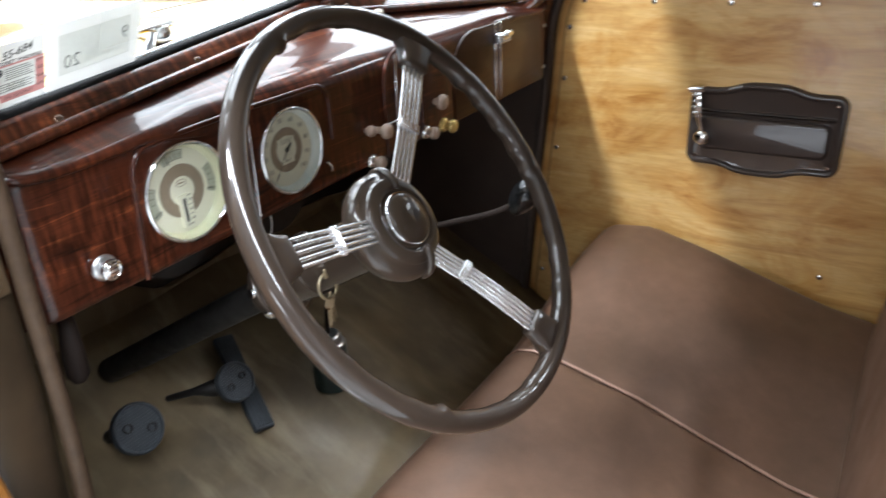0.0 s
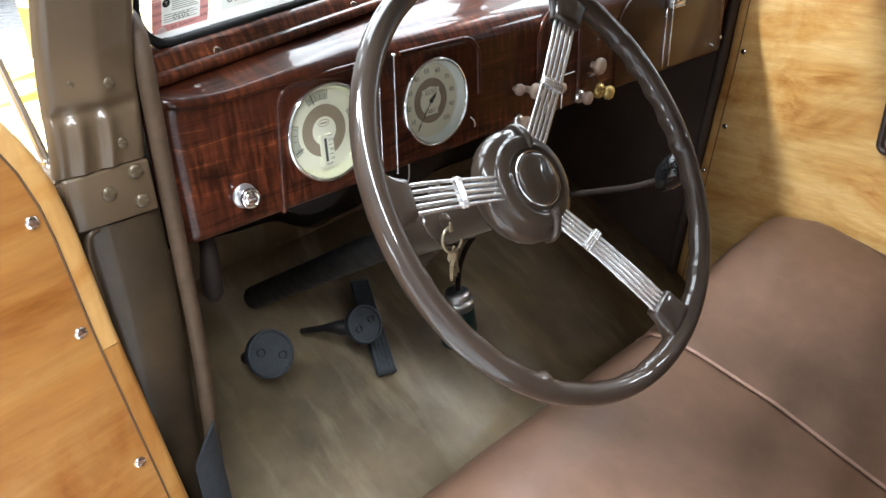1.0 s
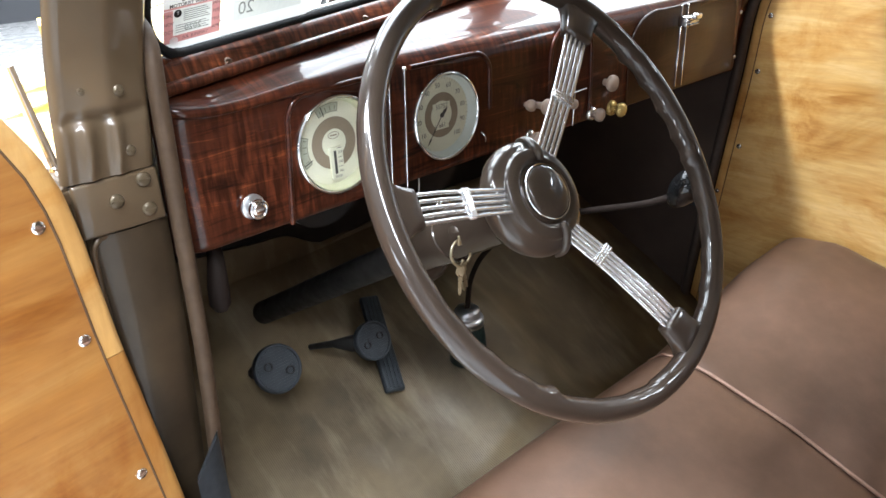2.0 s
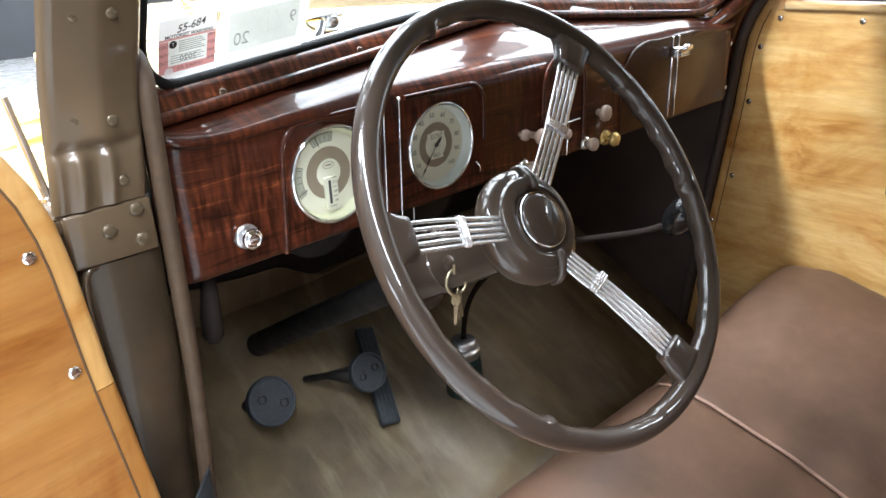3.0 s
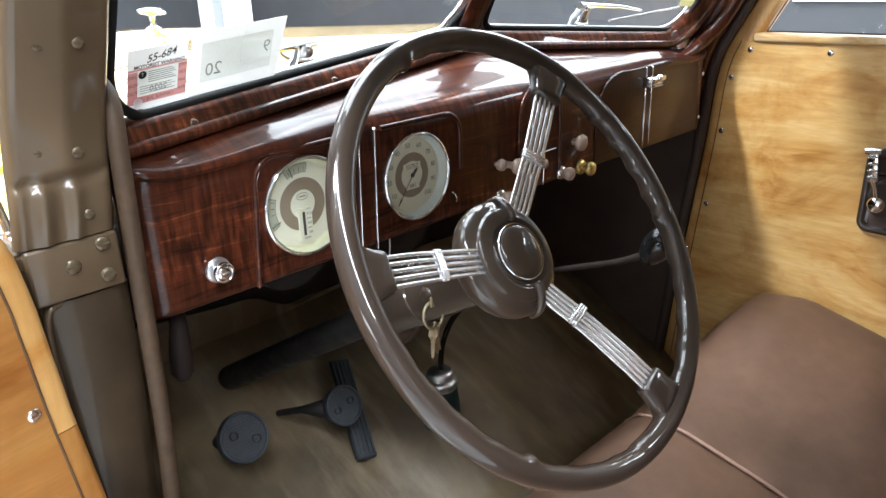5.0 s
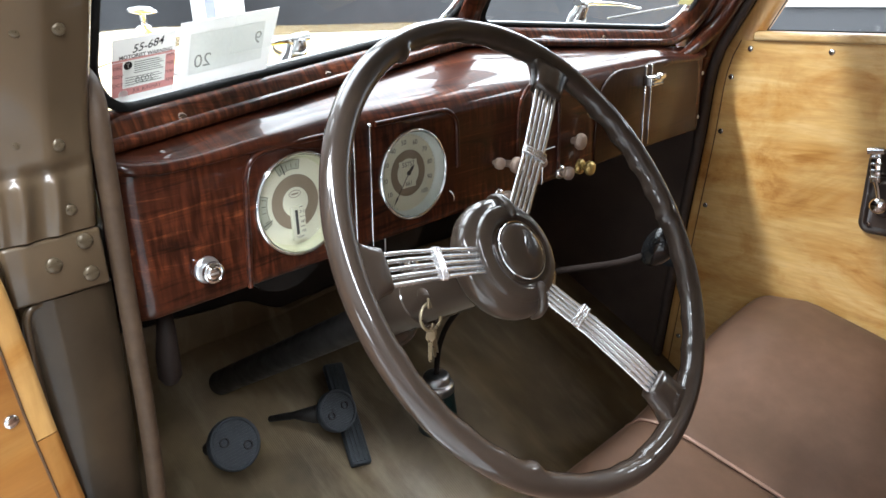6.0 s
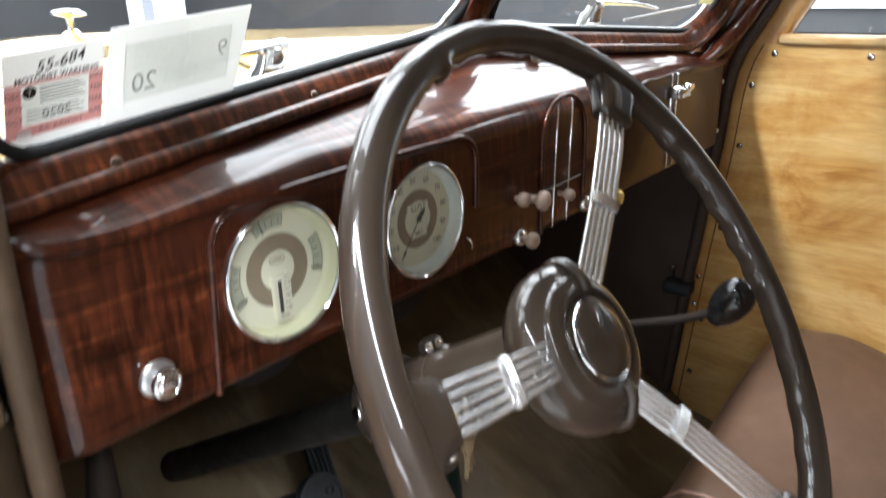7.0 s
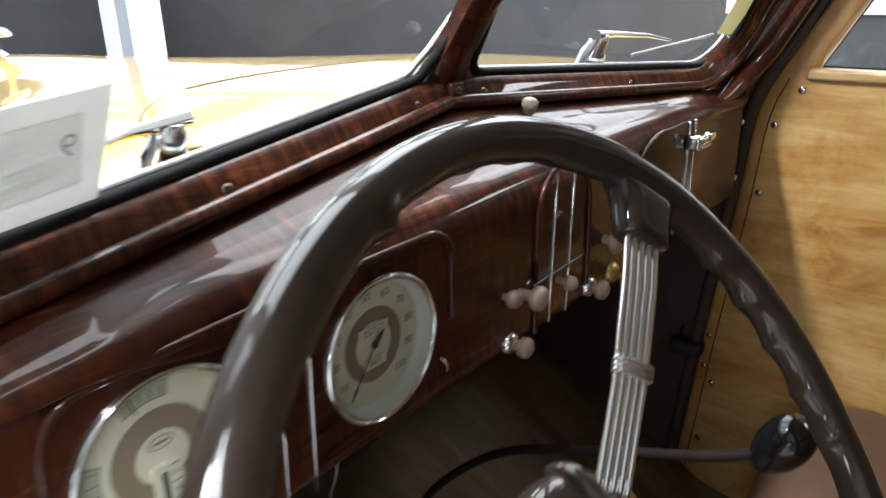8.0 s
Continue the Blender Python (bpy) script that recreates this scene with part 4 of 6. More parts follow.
# right-hand pillar garnish and dark rubber lace beside the door
bm = bmesh.new()
loops = []
for z in np.linspace(1.13, 1.74, 18):
    y0 = side_edge(z) + 0.010
    gx = 0.500 - 0.05 * max(0.0, z - 1.30)
    t = 0.0 if z > 1.30 else (1.30 - z) * 0.10
    loops.append([(gx + 0.022 + t, y0 + 0.060, z), (gx + 0.018 + t, y0 + 0.030, z), (gx + 0.035, y0 + 0.006, z), (0.560, y0, z), (0.572, y0 + 0.004, z), (0.575, y0 + 0.09, z)])
rings(bm, loops, True)
tagged(part("pillar_garnish", bm, M["walnut"]), "dark brown lacquered windscreen pillar garnish", "pillar trim", kind="structure")
# ridge that sweeps from the dash roll up along the pillar
bm = bmesh.new()
line = smooth_line([(0.400, 0.236, 1.2690), (0.455, 0.229, 1.2760), (0.500, 0.222, 1.2960), (0.524, 0.203, 1.3260), (0.533, 0.186, 1.360), (0.536, 0.150, 1.43), (0.530, 0.070, 1.60), (0.526, 0.000, 1.74)], 8)
tube(bm, line, [0.004 + 0.009 * min(1.0, k / 16) for k in range(len(line))], 14)
tagged(part("pillar_ridge", bm, M["walnut"]), "glossy red-brown ridge sweeping from dashboard to windscreen pillar", "pillar trim", kind="structure")
bm = bmesh.new()
zs = np.linspace(0.56, 1.42, 26)
tube(bm, [(0.560, side_edge(z) + 0.006, z) for z in zs], [0.0098 if z < 1.34 else 0.0098 - 0.0085 * (z - 1.34) / 0.08 for z in zs], 10)
lace = tagged(part("windlace", bm, M["lace_dark"]), "dark brown leather-covered door lace along the pillar", "door lace")
bm = sheet(bmesh.new(), [[(0.562, side_edge(z) + 0.010, z), (0.5655, side_edge(z) + 0.022, z), (0.567, side_edge(z) + 0.034, z)] for z in zs], (0.0015, 0, 0))
part("flange", bm, M["lace_dark"], lace, "dark tacked flange of the lace")
# pale film stuck in the lower outer corner of the right pane
bm = bmesh.new()
pts = [(0.442, 0.037), (0.476, 0.037), (0.485, 0.060), (0.4875, 0.125), (0.449, 0.125)]
lo = [bm.verts.new(pane_pt(1, x, u) + Vector((0, -0.0012, 0))) for x, u in pts]
hi = [bm.verts.new(pane_pt(1, x, u) + Vector((0, -0.0016, 0))) for x, u in pts]
bm.faces.new(lo[::-1])
bm.faces.new(hi)
for k in range(5):
    bm.faces.new((lo[k], lo[(k + 1) % 5], hi[(k + 1) % 5], hi[k]))
tagged(part("window_sticker", bm, M["paper_yellow"], smooth=False), "pale yellow film stuck to the windscreen glass", "sticker")

# ---- doors ----


def front_u(z):
    return side_edge(z) - 0.24


def make_door(s, label, wood, rail, pocket):
    """A maple framed door, hinge at the origin; s: 1 for the right side. x runs outward for s = 1."""
    d = thing("car_door", label, "car door")
    X = lambda v: s * v
    belt = 1.300

    def outline_strip(z):
        return front_u(z)

    # frame: front stile in two pieces, sill rail
    def stile(z0, z1, n, material, label):
        bm = bmesh.new()
        loops = []
        for z in np.linspace(z0, z1, n):
            y0 = outline_strip(z)
            w = 0.044 if z < 1.29 else 0.040
            loops.append([(X(-0.030), y0 - w, z), (X(-0.036), y0 - w + 0.006, z), (X(-0.036), y0 - 0.006, z), (X(-0.0345), y0 - 0.0015, z), (X(-0.031), y0, z), (X(0.006), y0, z), (X(0.006), y0 - w, z)])
        rings(bm, loops, True)
        part("front_stile", bm, material, d, label)

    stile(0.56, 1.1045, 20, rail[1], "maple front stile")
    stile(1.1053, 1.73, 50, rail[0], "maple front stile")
    bm = boxed((X(-0.0445), -0.92, 1.2915), (X(0.006), outline_strip(1.30) - 0.036, 1.3065), 0.005, None, 4)
    part("window_sill", bm, M["sill_pale"] if s > 0 else rail[0], d, "pale maple window sill rail")
    bm = boxed((X(-0.034), -0.93, 0.56), (X(0.004), -0.88, 1.73), 0.004)
    part("rear_stile", bm, rail[0], d)
    bm = boxed((X(-0.034), -0.92, 1.69), (X(0.004), outline_strip(1.73) - 0.01, 1.73), 0.004)
    part("top_rail", bm, rail[0], d)
    # inner panel with a rounded upper front corner
    bm = bmesh.new()
    f = lambda z: outline_strip(z) - 0.020
    edge = [(f(z), z) for z in np.linspace(0.57, 1.2910, 28)]
    pts = edge + [(-0.895, 1.2920), (-0.895, 0.57)]
    inner = [bm.verts.new((X(-0.0375), y, z)) for y, z in pts]
    outer = [bm.verts.new((X(-0.0290), y, z)) for y, z in pts]
    bm.faces.new(inner)
    bm.faces.new(outer[::-1])
    for k in range(len(pts)):
        q = (k + 1) % len(pts)
        bm.faces.new((inner[k], inner[q], outer[q], outer[k]))
    part("inner_panel", bm, wood, d, "varnished maple inner panel")
    part("outer_skin", boxed((X(0.004), -0.92, 0.56), (X(0.012), front_u(1.29) - 0.06, 1.29), 0.002), rail[0], d)
    # narrow stop between panel and stile: a fine dark gap
    bm = bmesh.new()
    tube(bm, [(X(-0.0365), y + 0.0012, z) for y, z in edge], 0.0011, 6)
    part("panel_gap", bm, M["gap"], d)
    for z, du in ((1.228, 0.008), (1.130, 0.008), (0.986, 0.009), (0.807, 0.010), (0.697, 0.010)):
        screw(d, (X(-0.0372), f(z) - du, z), (-s, 0, 0), 0.0052)
    for k in range(6):
        screw(d, (X(-0.0372), -0.075 - 0.131 * k, 1.2775), (-s, 0, 0), 0.0052)
    for yv, zv in ((-0.157, 0.803), (-0.345, 0.80), (-0.545, 0.80)):
        screw(d, (X(-0.0372), yv, zv), (-s, 0, 0), 0.0052)
    # window pane
    bm = bmesh.new()
    gp = [(front_u(1.312) - 0.042, 1.306), (front_u(1.70) - 0.04, 1.702), (-0.885, 1.702), (-0.885, 1.306)]
    bm.faces.new([bm.verts.new((X(-0.012), y, z)) for y, z in gp])
    part("pane_gasket", tube(bmesh.new(), [(X(-0.018), y, z) for y, z in gp], 0.0034, 6, True), M["gasket"], d)
    p = part("pane", bm, M["glass"], d, "clear window glass", smooth=False)
    p.visible_shadow = False
    if pocket:
        # pressed brown handle plate: wavy raised edge, a stepped field, a proud pocket flap and a chrome lever
        m = basis((X(-0.0375), -0.415, 1.063), (0, -1, 0), (0, 0, 1))
        a, b = 0.128, 0.071

        def wavy(g):
            """The plate's outline drawn in by g."""
            aa, bb, rc = a - g, b - g, max(0.004, 0.020 - g)
            edge = [(-aa + rc + (2 * aa - 2 * rc) * k / 32) for k in range(33)]
            lift = [0.013 * math.exp(-(x / 0.056) ** 4) for x in edge]
            top = [(x, bb + h) for x, h in zip(edge, lift)]
            low = [(x, -bb - h) for x, h in zip(edge, lift)]
            return arc(aa - rc, bb - rc, rc, 0, 80, 5) + top[::-1] + arc(-aa + rc, bb - rc, rc, 100, 180, 5) + arc(-aa + rc, -bb + rc, rc, 180, 260, 5) + low + arc(aa - rc, -bb + rc, rc, 280, 355, 5)

        bm = bmesh.new()
        rings(bm, [[m @ Vector((x, y, h)) for x, y in wavy(g)] for g, h in ((0, 0), (0.0004, 0.007), (0.0026, 0.0105), (0.0066, 0.0112), (0.0098, 0.0098), (0.0120, 0.0072), (0.0135, 0.0066))])
        hp = part("handle_plate", bm, M["plate"], d, "brown pressed handle plate with wavy edges", sharp=75)
        fl = lambda g, h: [m @ Vector((x, y, h)) for x, y in round_rect(-a + 0.020 + g, -0.040 + g, a - 0.020 - g, 0.022 - g, max(0.002, 0.014 - g), 6)]
        part("pocket_panel", rings(bmesh.new(), [fl(0, 0.004), fl(0.0008, 0.0135), fl(0.003, 0.0158), fl(0.007, 0.0164)]), M["plate"], hp, sharp=75)
        rib = lambda g, h: [m @ Vector((x, y, h)) for x, y in round_rect(-a + 0.020 + g, 0.0255 + g, a - 0.016 - g, 0.0335 - g, 0.003, 4)]
        part("pocket_rib", rings(bmesh.new(), [rib(0, 0.004), rib(0.0005, 0.0105), rib(0.002, 0.0120)]), M["plate"], hp, sharp=75)
        bm = bmesh.new()
        lathe(bm, [(0.011, 0.008), (0.011, 0.020), (0.0135, 0.024), (0.0135, 0.029), (0.010, 0.033), (0, 0.034)], 24, m @ Matrix.Translation((-a + 0.030, -0.016, 0)))
        tube(bm, [m @ Vector(q) for q in ((-a + 0.030, -0.014, 0.026), (-a + 0.025, 0.012, 0.031), (-a + 0.021, 0.024, 0.033))], [0.0052, 0.0048, 0.0055], 10, flat=0.6)
        box(bm, (-0.0075, 0.0, 0.0), (0.0075, 0.048, 0.006), 0.002, m @ Matrix.Translation((-a + 0.021, 0.022, 0.030)) @ pose(0, 0, 0, 0, 0, 7))
        for k in range(4):
            tube(bm, [m @ Vector(q) for q in ((-a + 0.0125 - 0.0012 * k, 0.030 + 0.0105 * k, 0.0365), (-a + 0.0275 - 0.0012 * k, 0.031 + 0.0105 * k, 0.0365))], 0.0022, 8)
        tube(bm, [m @ Vector(q) for q in ((-a + 0.003, 0.070, 0.032), (-a + 0.026, 0.073, 0.032))], 0.0062, 10)
        part("lever", bm, M["chrome"], hp, "ribbed chrome window lever")
        for q in ((a - 0.017, b - 0.017), (a - 0.017, -b + 0.017), (-a + 0.017, -b + 0.017)):
            screw(hp, m @ Vector((*q, 0.0095)), (-s, 0, 0), 0.0036, "screw_dark")
    return d


door_r = make_door(1, "closed maple woodie door with chrome screws and a brown handle plate", M["blond"], (M["rail"], M["rail"]), True)
door_r.matrix_basis = pose(0.6065, 0.24, 0)
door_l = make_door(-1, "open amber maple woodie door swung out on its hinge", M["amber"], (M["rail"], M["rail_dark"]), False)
DOOR_OPEN = 80.0
door_l.matrix_basis = pose(-0.603, 0.210, 0, 0, 0, -DOOR_OPEN)

# ---- left hinge pillar ----
pil = thing("hinge_pillar", "taupe painted door pillar with slotted screws and a hinge plate", "door pillar", (-0.57, 0.23, 0.56))


def pillar_x(z):
    """Left and right edges of the pillar's rear face."""
    if z > 1.235:
        return -0.604 + 0.132 * (z - 1.245), -0.540 + 0.13 * (z - 1.245)
    return -0.605, -0.537 - 0.03 * (1.19 - z)


def cover_y(t, z):
    """Pressed cover: one soft upright ridge above, a step and two small bulges at the foot."""
    y = 0.196 - 0.25 * max(0.0, z - 1.33)
    ridge = 0.0065 * max(0.0, 1 - abs(t - 0.5 - 0.06 * ease((1.42 - z) / 0.1)) / 0.57) ** 1.15
    foot = 0.0035 + 0.0050 * math.exp(-((t - 0.30) / 0.07) ** 2) + 0.0046 * math.exp(-((t - 0.60) / 0.06) ** 2)
    foot *= 0.55 + 0.45 * math.sin(math.pi * min(1.0, max(0.0, (z - 1.238) / 0.05)))
    up = ease((z - 1.284) / 0.012)
    edge = 0.006 * (max(0.0, 1 - t / 0.09) ** 2 + max(0.0, 1 - (1 - t) / 0.09) ** 2)
    groove = 0.0034 * math.exp(-((z - 1.2885) / 0.0045) ** 2) * ease((1 - abs(t - 0.5) * 2) / 0.25)
    return y - ridge * up - foot * (1 - up) + edge + groove


bm = bmesh.new()
loops = []
for z in list(np.linspace(1.2425, 1.305, 24)) + list(np.linspace(1.315, 1.74, 20)):
    a, b = pillar_x(z)
    a -= 0.009
    lp = [(a + 0.030, 0.30 - 0.25 * max(0.0, z - 1.33), z), (a + 0.004, 0.208 - 0.25 * max(0.0, z - 1.33), z)]
    lp += [(a + (b - a) * k / 24, cover_y(k / 24, z), z) for k in range(25)]
    lp.append((b, 0.30 - 0.25 * max(0.0, z - 1.33), z))
    loops.append(lp)
rings(bm, loops, True)
part("upper_cover", bm, M["taupe"], pil, "pressed taupe pillar cover", sharp=70)
for x0, z0 in ((-0.5725, 1.383), (-0.547, 1.383), (-0.5825, 1.310), (-0.558, 1.306), (-0.5585, 1.259)):
    a, b = pillar_x(z0)
    screw(pil, (x0, cover_y((x0 - a) / (b - a), z0) + 0.0008, z0), (0, -1, 0.1), 0.0044, "screw_paint")
bm = boxed((-0.609, 0.192, 1.1965), (-0.541, 0.26, 1.2415), 0.003)
hinge = part("hinge_leaf", bm, M["taupe"], pil, "taupe hinge leaf")
for x0, z0 in ((-0.578, 1.222), (-0.554, 1.2085), (-0.554, 1.234)):
    screw(hinge, (x0, 0.192, z0), (0, -1, 0.05), 0.0060, "screw_paint")
bm = bmesh.new()
box(bm, (-0.650, 0.196, 1.227), (-0.606, 0.212, 1.239), 0.003)
box(bm, (-0.640, 0.196, 1.197), (-0.606, 0.212, 1.207), 0.003)
tube(bm, [(-0.6125, 0.205, 1.180), (-0.6125, 0.205, 1.240)], 0.008, 12)
part("hinge_knuckle", bm, M["taupe"], hinge)
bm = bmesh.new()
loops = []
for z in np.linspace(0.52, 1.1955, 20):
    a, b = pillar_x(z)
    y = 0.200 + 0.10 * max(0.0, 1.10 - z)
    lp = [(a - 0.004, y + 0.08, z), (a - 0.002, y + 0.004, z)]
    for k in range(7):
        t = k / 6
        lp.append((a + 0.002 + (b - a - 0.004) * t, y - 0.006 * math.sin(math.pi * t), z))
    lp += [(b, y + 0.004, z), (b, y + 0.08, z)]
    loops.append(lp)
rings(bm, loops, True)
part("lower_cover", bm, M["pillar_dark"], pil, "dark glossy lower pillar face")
bm = tube(bmesh.new(), smooth_line([(-0.590, 0.199, 1.1945), (-0.600, 0.198, 1.1900), (-0.6035, 0.198, 1.170)] + [(-0.6040, 0.199 + 0.10 * max(0.0, 1.10 - z), z) for z in (1.10, 0.98, 0.82, 0.66, 0.54)], 6), 0.0030, 8)
part("cover_bead", bm, M["taupe"], pil, "bright rubbed bead along the pillar edge")
bm = bmesh.new()
line = smooth_line([(-0.520, 0.235, 1.352), (-0.5225, 0.205, 1.335), (-0.527, 0.196, 1.29), (-0.530, 0.196, 1.20), (-0.534, 0.197, 1.05), (-0.541, 0.205, 0.90), (-0.547, 0.22, 0.72), (-0.552, 0.24, 0.58)], 6)
tube(bm, line, 0.0076, 12)
lace = tagged(part("windlace", bm, M["windlace"]), "brown leather-covered door lace along the pillar", "door lace")
bm = bmesh.new()
sheet(bm, [[(p[0] + 0.001, p[1] + 0.004, p[2]), (p[0] + 0.006, p[1] + 0.016, p[2]), (p[0] + 0.008, p[1] + 0.030, p[2])] for p in line], (0.0015, 0, 0))
part("flange", bm, M["lace_dark"], lace, "dark tacked flange of the lace")
# chrome peg of the outside mirror beside the pillar
bm = bmesh.new()
tube(bm, [(-0.601, 0.25, 1.237), (-0.607, 0.25, 1.282), (-0.613, 0.25, 1.326)], [0.005, 0.0042, 0.0034], 10)
lathe(bm, [(0.009, -0.006), (0.0095, 0.0), (0.008, 0.005), (0, 0.007)], 16, Matrix.Translation((-0.601, 0.25, 1.239)))
tagged(part("mirror_arm", bm, M["chrome"]), "slim chrome mirror arm on the door hinge", "mirror arm")

# ---- seat ----
seat = thing("bench_seat", "brown leather bench seat with tan piping", "seat", (0, -0.2, 0.6))


def along(y, K):
    for (y0, z0), (y1, z1) in zip(K, K[1:]):
        if y >= y1:
            return z0 + (z1 - z0) * (y - y0) / (y1 - y0)
    return K[-1][1]


SEAM = [(0.12, 0.812), (0.05, 0.811), (0.0, 0.806), (-0.12, 0.778), (-0.22, 0.742), (-0.33, 0.705), (-0.60, 0.66)]
CROWN = [(0.12, 0.030), (0.05, 0.046), (0.0, 0.056), (-0.12, 0.052), (-0.33, 0.058), (-0.60, 0.05)]


def seat_z(x, y, inner):
    """Top of the stuffed cushions: low along the seam, swelling towards the door."""
    t = max(0.0, (x - 0.10) / 0.32) if inner > 0 else max(0.0, (0.10 - x) / 0.40)
    t = min(1.0, t)
    t = t * t * (3 - 2 * t)
    return along(y, SEAM) + along(y, CROWN) * t * (1.0 if inner > 0 else 0.25)


def cushion(x0, x1, inner):
    """One half of the bench: a soft front edge rolling under, a rounded outer end."""
    bm = bmesh.new()
    loops = []
    F, R = 0.104, 0.050
    rows = [("f", a) for a in range(-40, 90, 13)] + [("t", y) for y in np.linspace(F - R, -0.52, 26)]
    xs = [x0 + (x1 - x0) * (0.5 - 0.5 * math.cos(math.pi * i / 40)) for i in range(41)]
    for kind, v in rows:
        lp = []
        for x in xs:
            out = (x1 - x) if inner > 0 else (x - x0)
            end = 0.0
            if out < 0.045:
                end = 0.045 - math.sqrt(max(0.0, 0.045 ** 2 - (0.045 - out) ** 2))
            seam = (x - x0) if inner > 0 else (x1 - x)
            tuck = 0.006 * math.exp(-seam / 0.012)
            if kind == "f":
                a = radians(v)
                y = F - R + R * math.cos(a) - end * 0.6
                zt = seat_z(x, F - R, inner)
                z = zt - R + R * math.sin(a) - tuck - end
            else:
                y = v - end * 0.6 * max(0.0, min(1.0, (v + 0.25) / 0.30))
                z = seat_z(x, v, inner) - end - tuck
            lp.append((x, y, z))
        if inner > 0:
            lp.append((x1 + 0.001, lp[-1][1], 0.630))
        else:
            lp.insert(0, (x0 - 0.001, lp[0][1], 0.630))
        loops.append(lp)
    xs = xs + [x1 + 0.001] if inner > 0 else [x0 - 0.001] + xs
    low = [(x, 0.055, 0.64) for x in xs]
    return sheet(bm, [low] + loops + [[(x, -0.53, 0.62) for x in xs]])


part("cushion", cushion(-0.53, 0.100, -1), M["vinyl"], seat)
part("cushion", cushion(0.100, 0.566, 1), M["vinyl"], seat)
bm = bmesh.new()
tube(bm, [(0.100, 0.088, 0.735), (0.100, 0.104, 0.762), (0.100, 0.098, 0.782), (0.100, 0.078, 0.803)] + [(0.100, y, along(y, SEAM) - 0.0015) for y in np.linspace(0.05, -0.50, 24)], 0.0026, 8)
part("piping", bm, M["welt"], seat, "tan piping")
bm = bmesh.new()
loops = []
for z in np.linspace(0.62, 1.26, 18):
    t = (z - 0.62) / 0.64
    y = -0.392 - 0.13 * t
    loops.append([(x, y + 0.035 * math.sin(math.pi * t) * (1 - abs((x - 0.01) / 0.56) ** 8), z) for x in np.linspace(-0.54, 0.56, 24)])
sheet(bm, loops, (0, -0.12, 0))
part("backrest", bm, M["vinyl"], seat)
bm = tube(bmesh.new(), smooth_line([(0.105, -0.402, 0.690), (0.085, -0.405, 0.735), (0.050, -0.408, 0.785), (0.020, -0.414, 0.85), (0.0, -0.43, 0.95), (-0.01, -0.50, 1.2)]), 0.0042, 8)
part("piping", bm, M["welt"], seat, "tan piping")
part("seat_base", boxed((-0.52, -0.60, 0.60), (0.56, 0.06, 0.66), 0.01), M["black"], seat)

# ---- steering wheel and column ----
WC = Vector((-0.267, -0.012, 1.2012))
WN = Vector((0.02, -0.83, 0.557)).normalized()
WU = (Vector((1, 0, 0)) - WN * WN.x).normalized()
WM = basis(WC, WU, WN.cross(WU))
wheel = thing("steering_wheel", "brown banjo steering wheel with triple bright wire spokes", "steering wheel", tuple(WC))
RM, RT = 0.1962, 0.0106


def ring_pt(a, r, h):
    return WM @ Vector((r * math.cos(radians(a)), r * math.sin(radians(a)), h))


bm = bmesh.new()
loops = []
for k in range(360):
    a = 1.0 * k
    w = ((a + 180) % 360) - 180
    far = 1.0 if -7 < w < 36 else 0.8 if (182 < a < 226) else 0.0
    near = 1.0 if -60 < w < -9 else 0.8 if (70 < a < 108 or -130 < w < -92) else 0.0
    wave = 1 - abs(math.sin(radians(a * 18)))
    # finger grips swell on the far inner side; past the notches the inner face is pared away
    lp = []
    for q in [2 * math.pi * i / 20 for i in range(20)]:
        cq, sq = math.cos(q), math.sin(q)
        inside, back = max(0.0, -cq), max(0.0, -sq)
        d = RT + 0.0036 * far * wave * inside * (0.4 + back) + 0.0022 * near * wave * inside * (0.3 + back) - 0.0016 * near * inside
        d += 0.0030 * inside * (math.exp(-((w + 8) / 1.6) ** 2) + math.exp(-((w - 108.5) / 1.6) ** 2) + math.exp(-((w + 131) / 1.6) ** 2))
        lp.append(ring_pt(a, RM + d * cq, d * 1.05 * sq))
    loops.append(lp)
rings(bm, loops, True, False, True)
part("rim", bm, M["rim"], wheel, "glossy brown rim with finger grips")
SPOKES = (51.0, 171.8, -71.0)
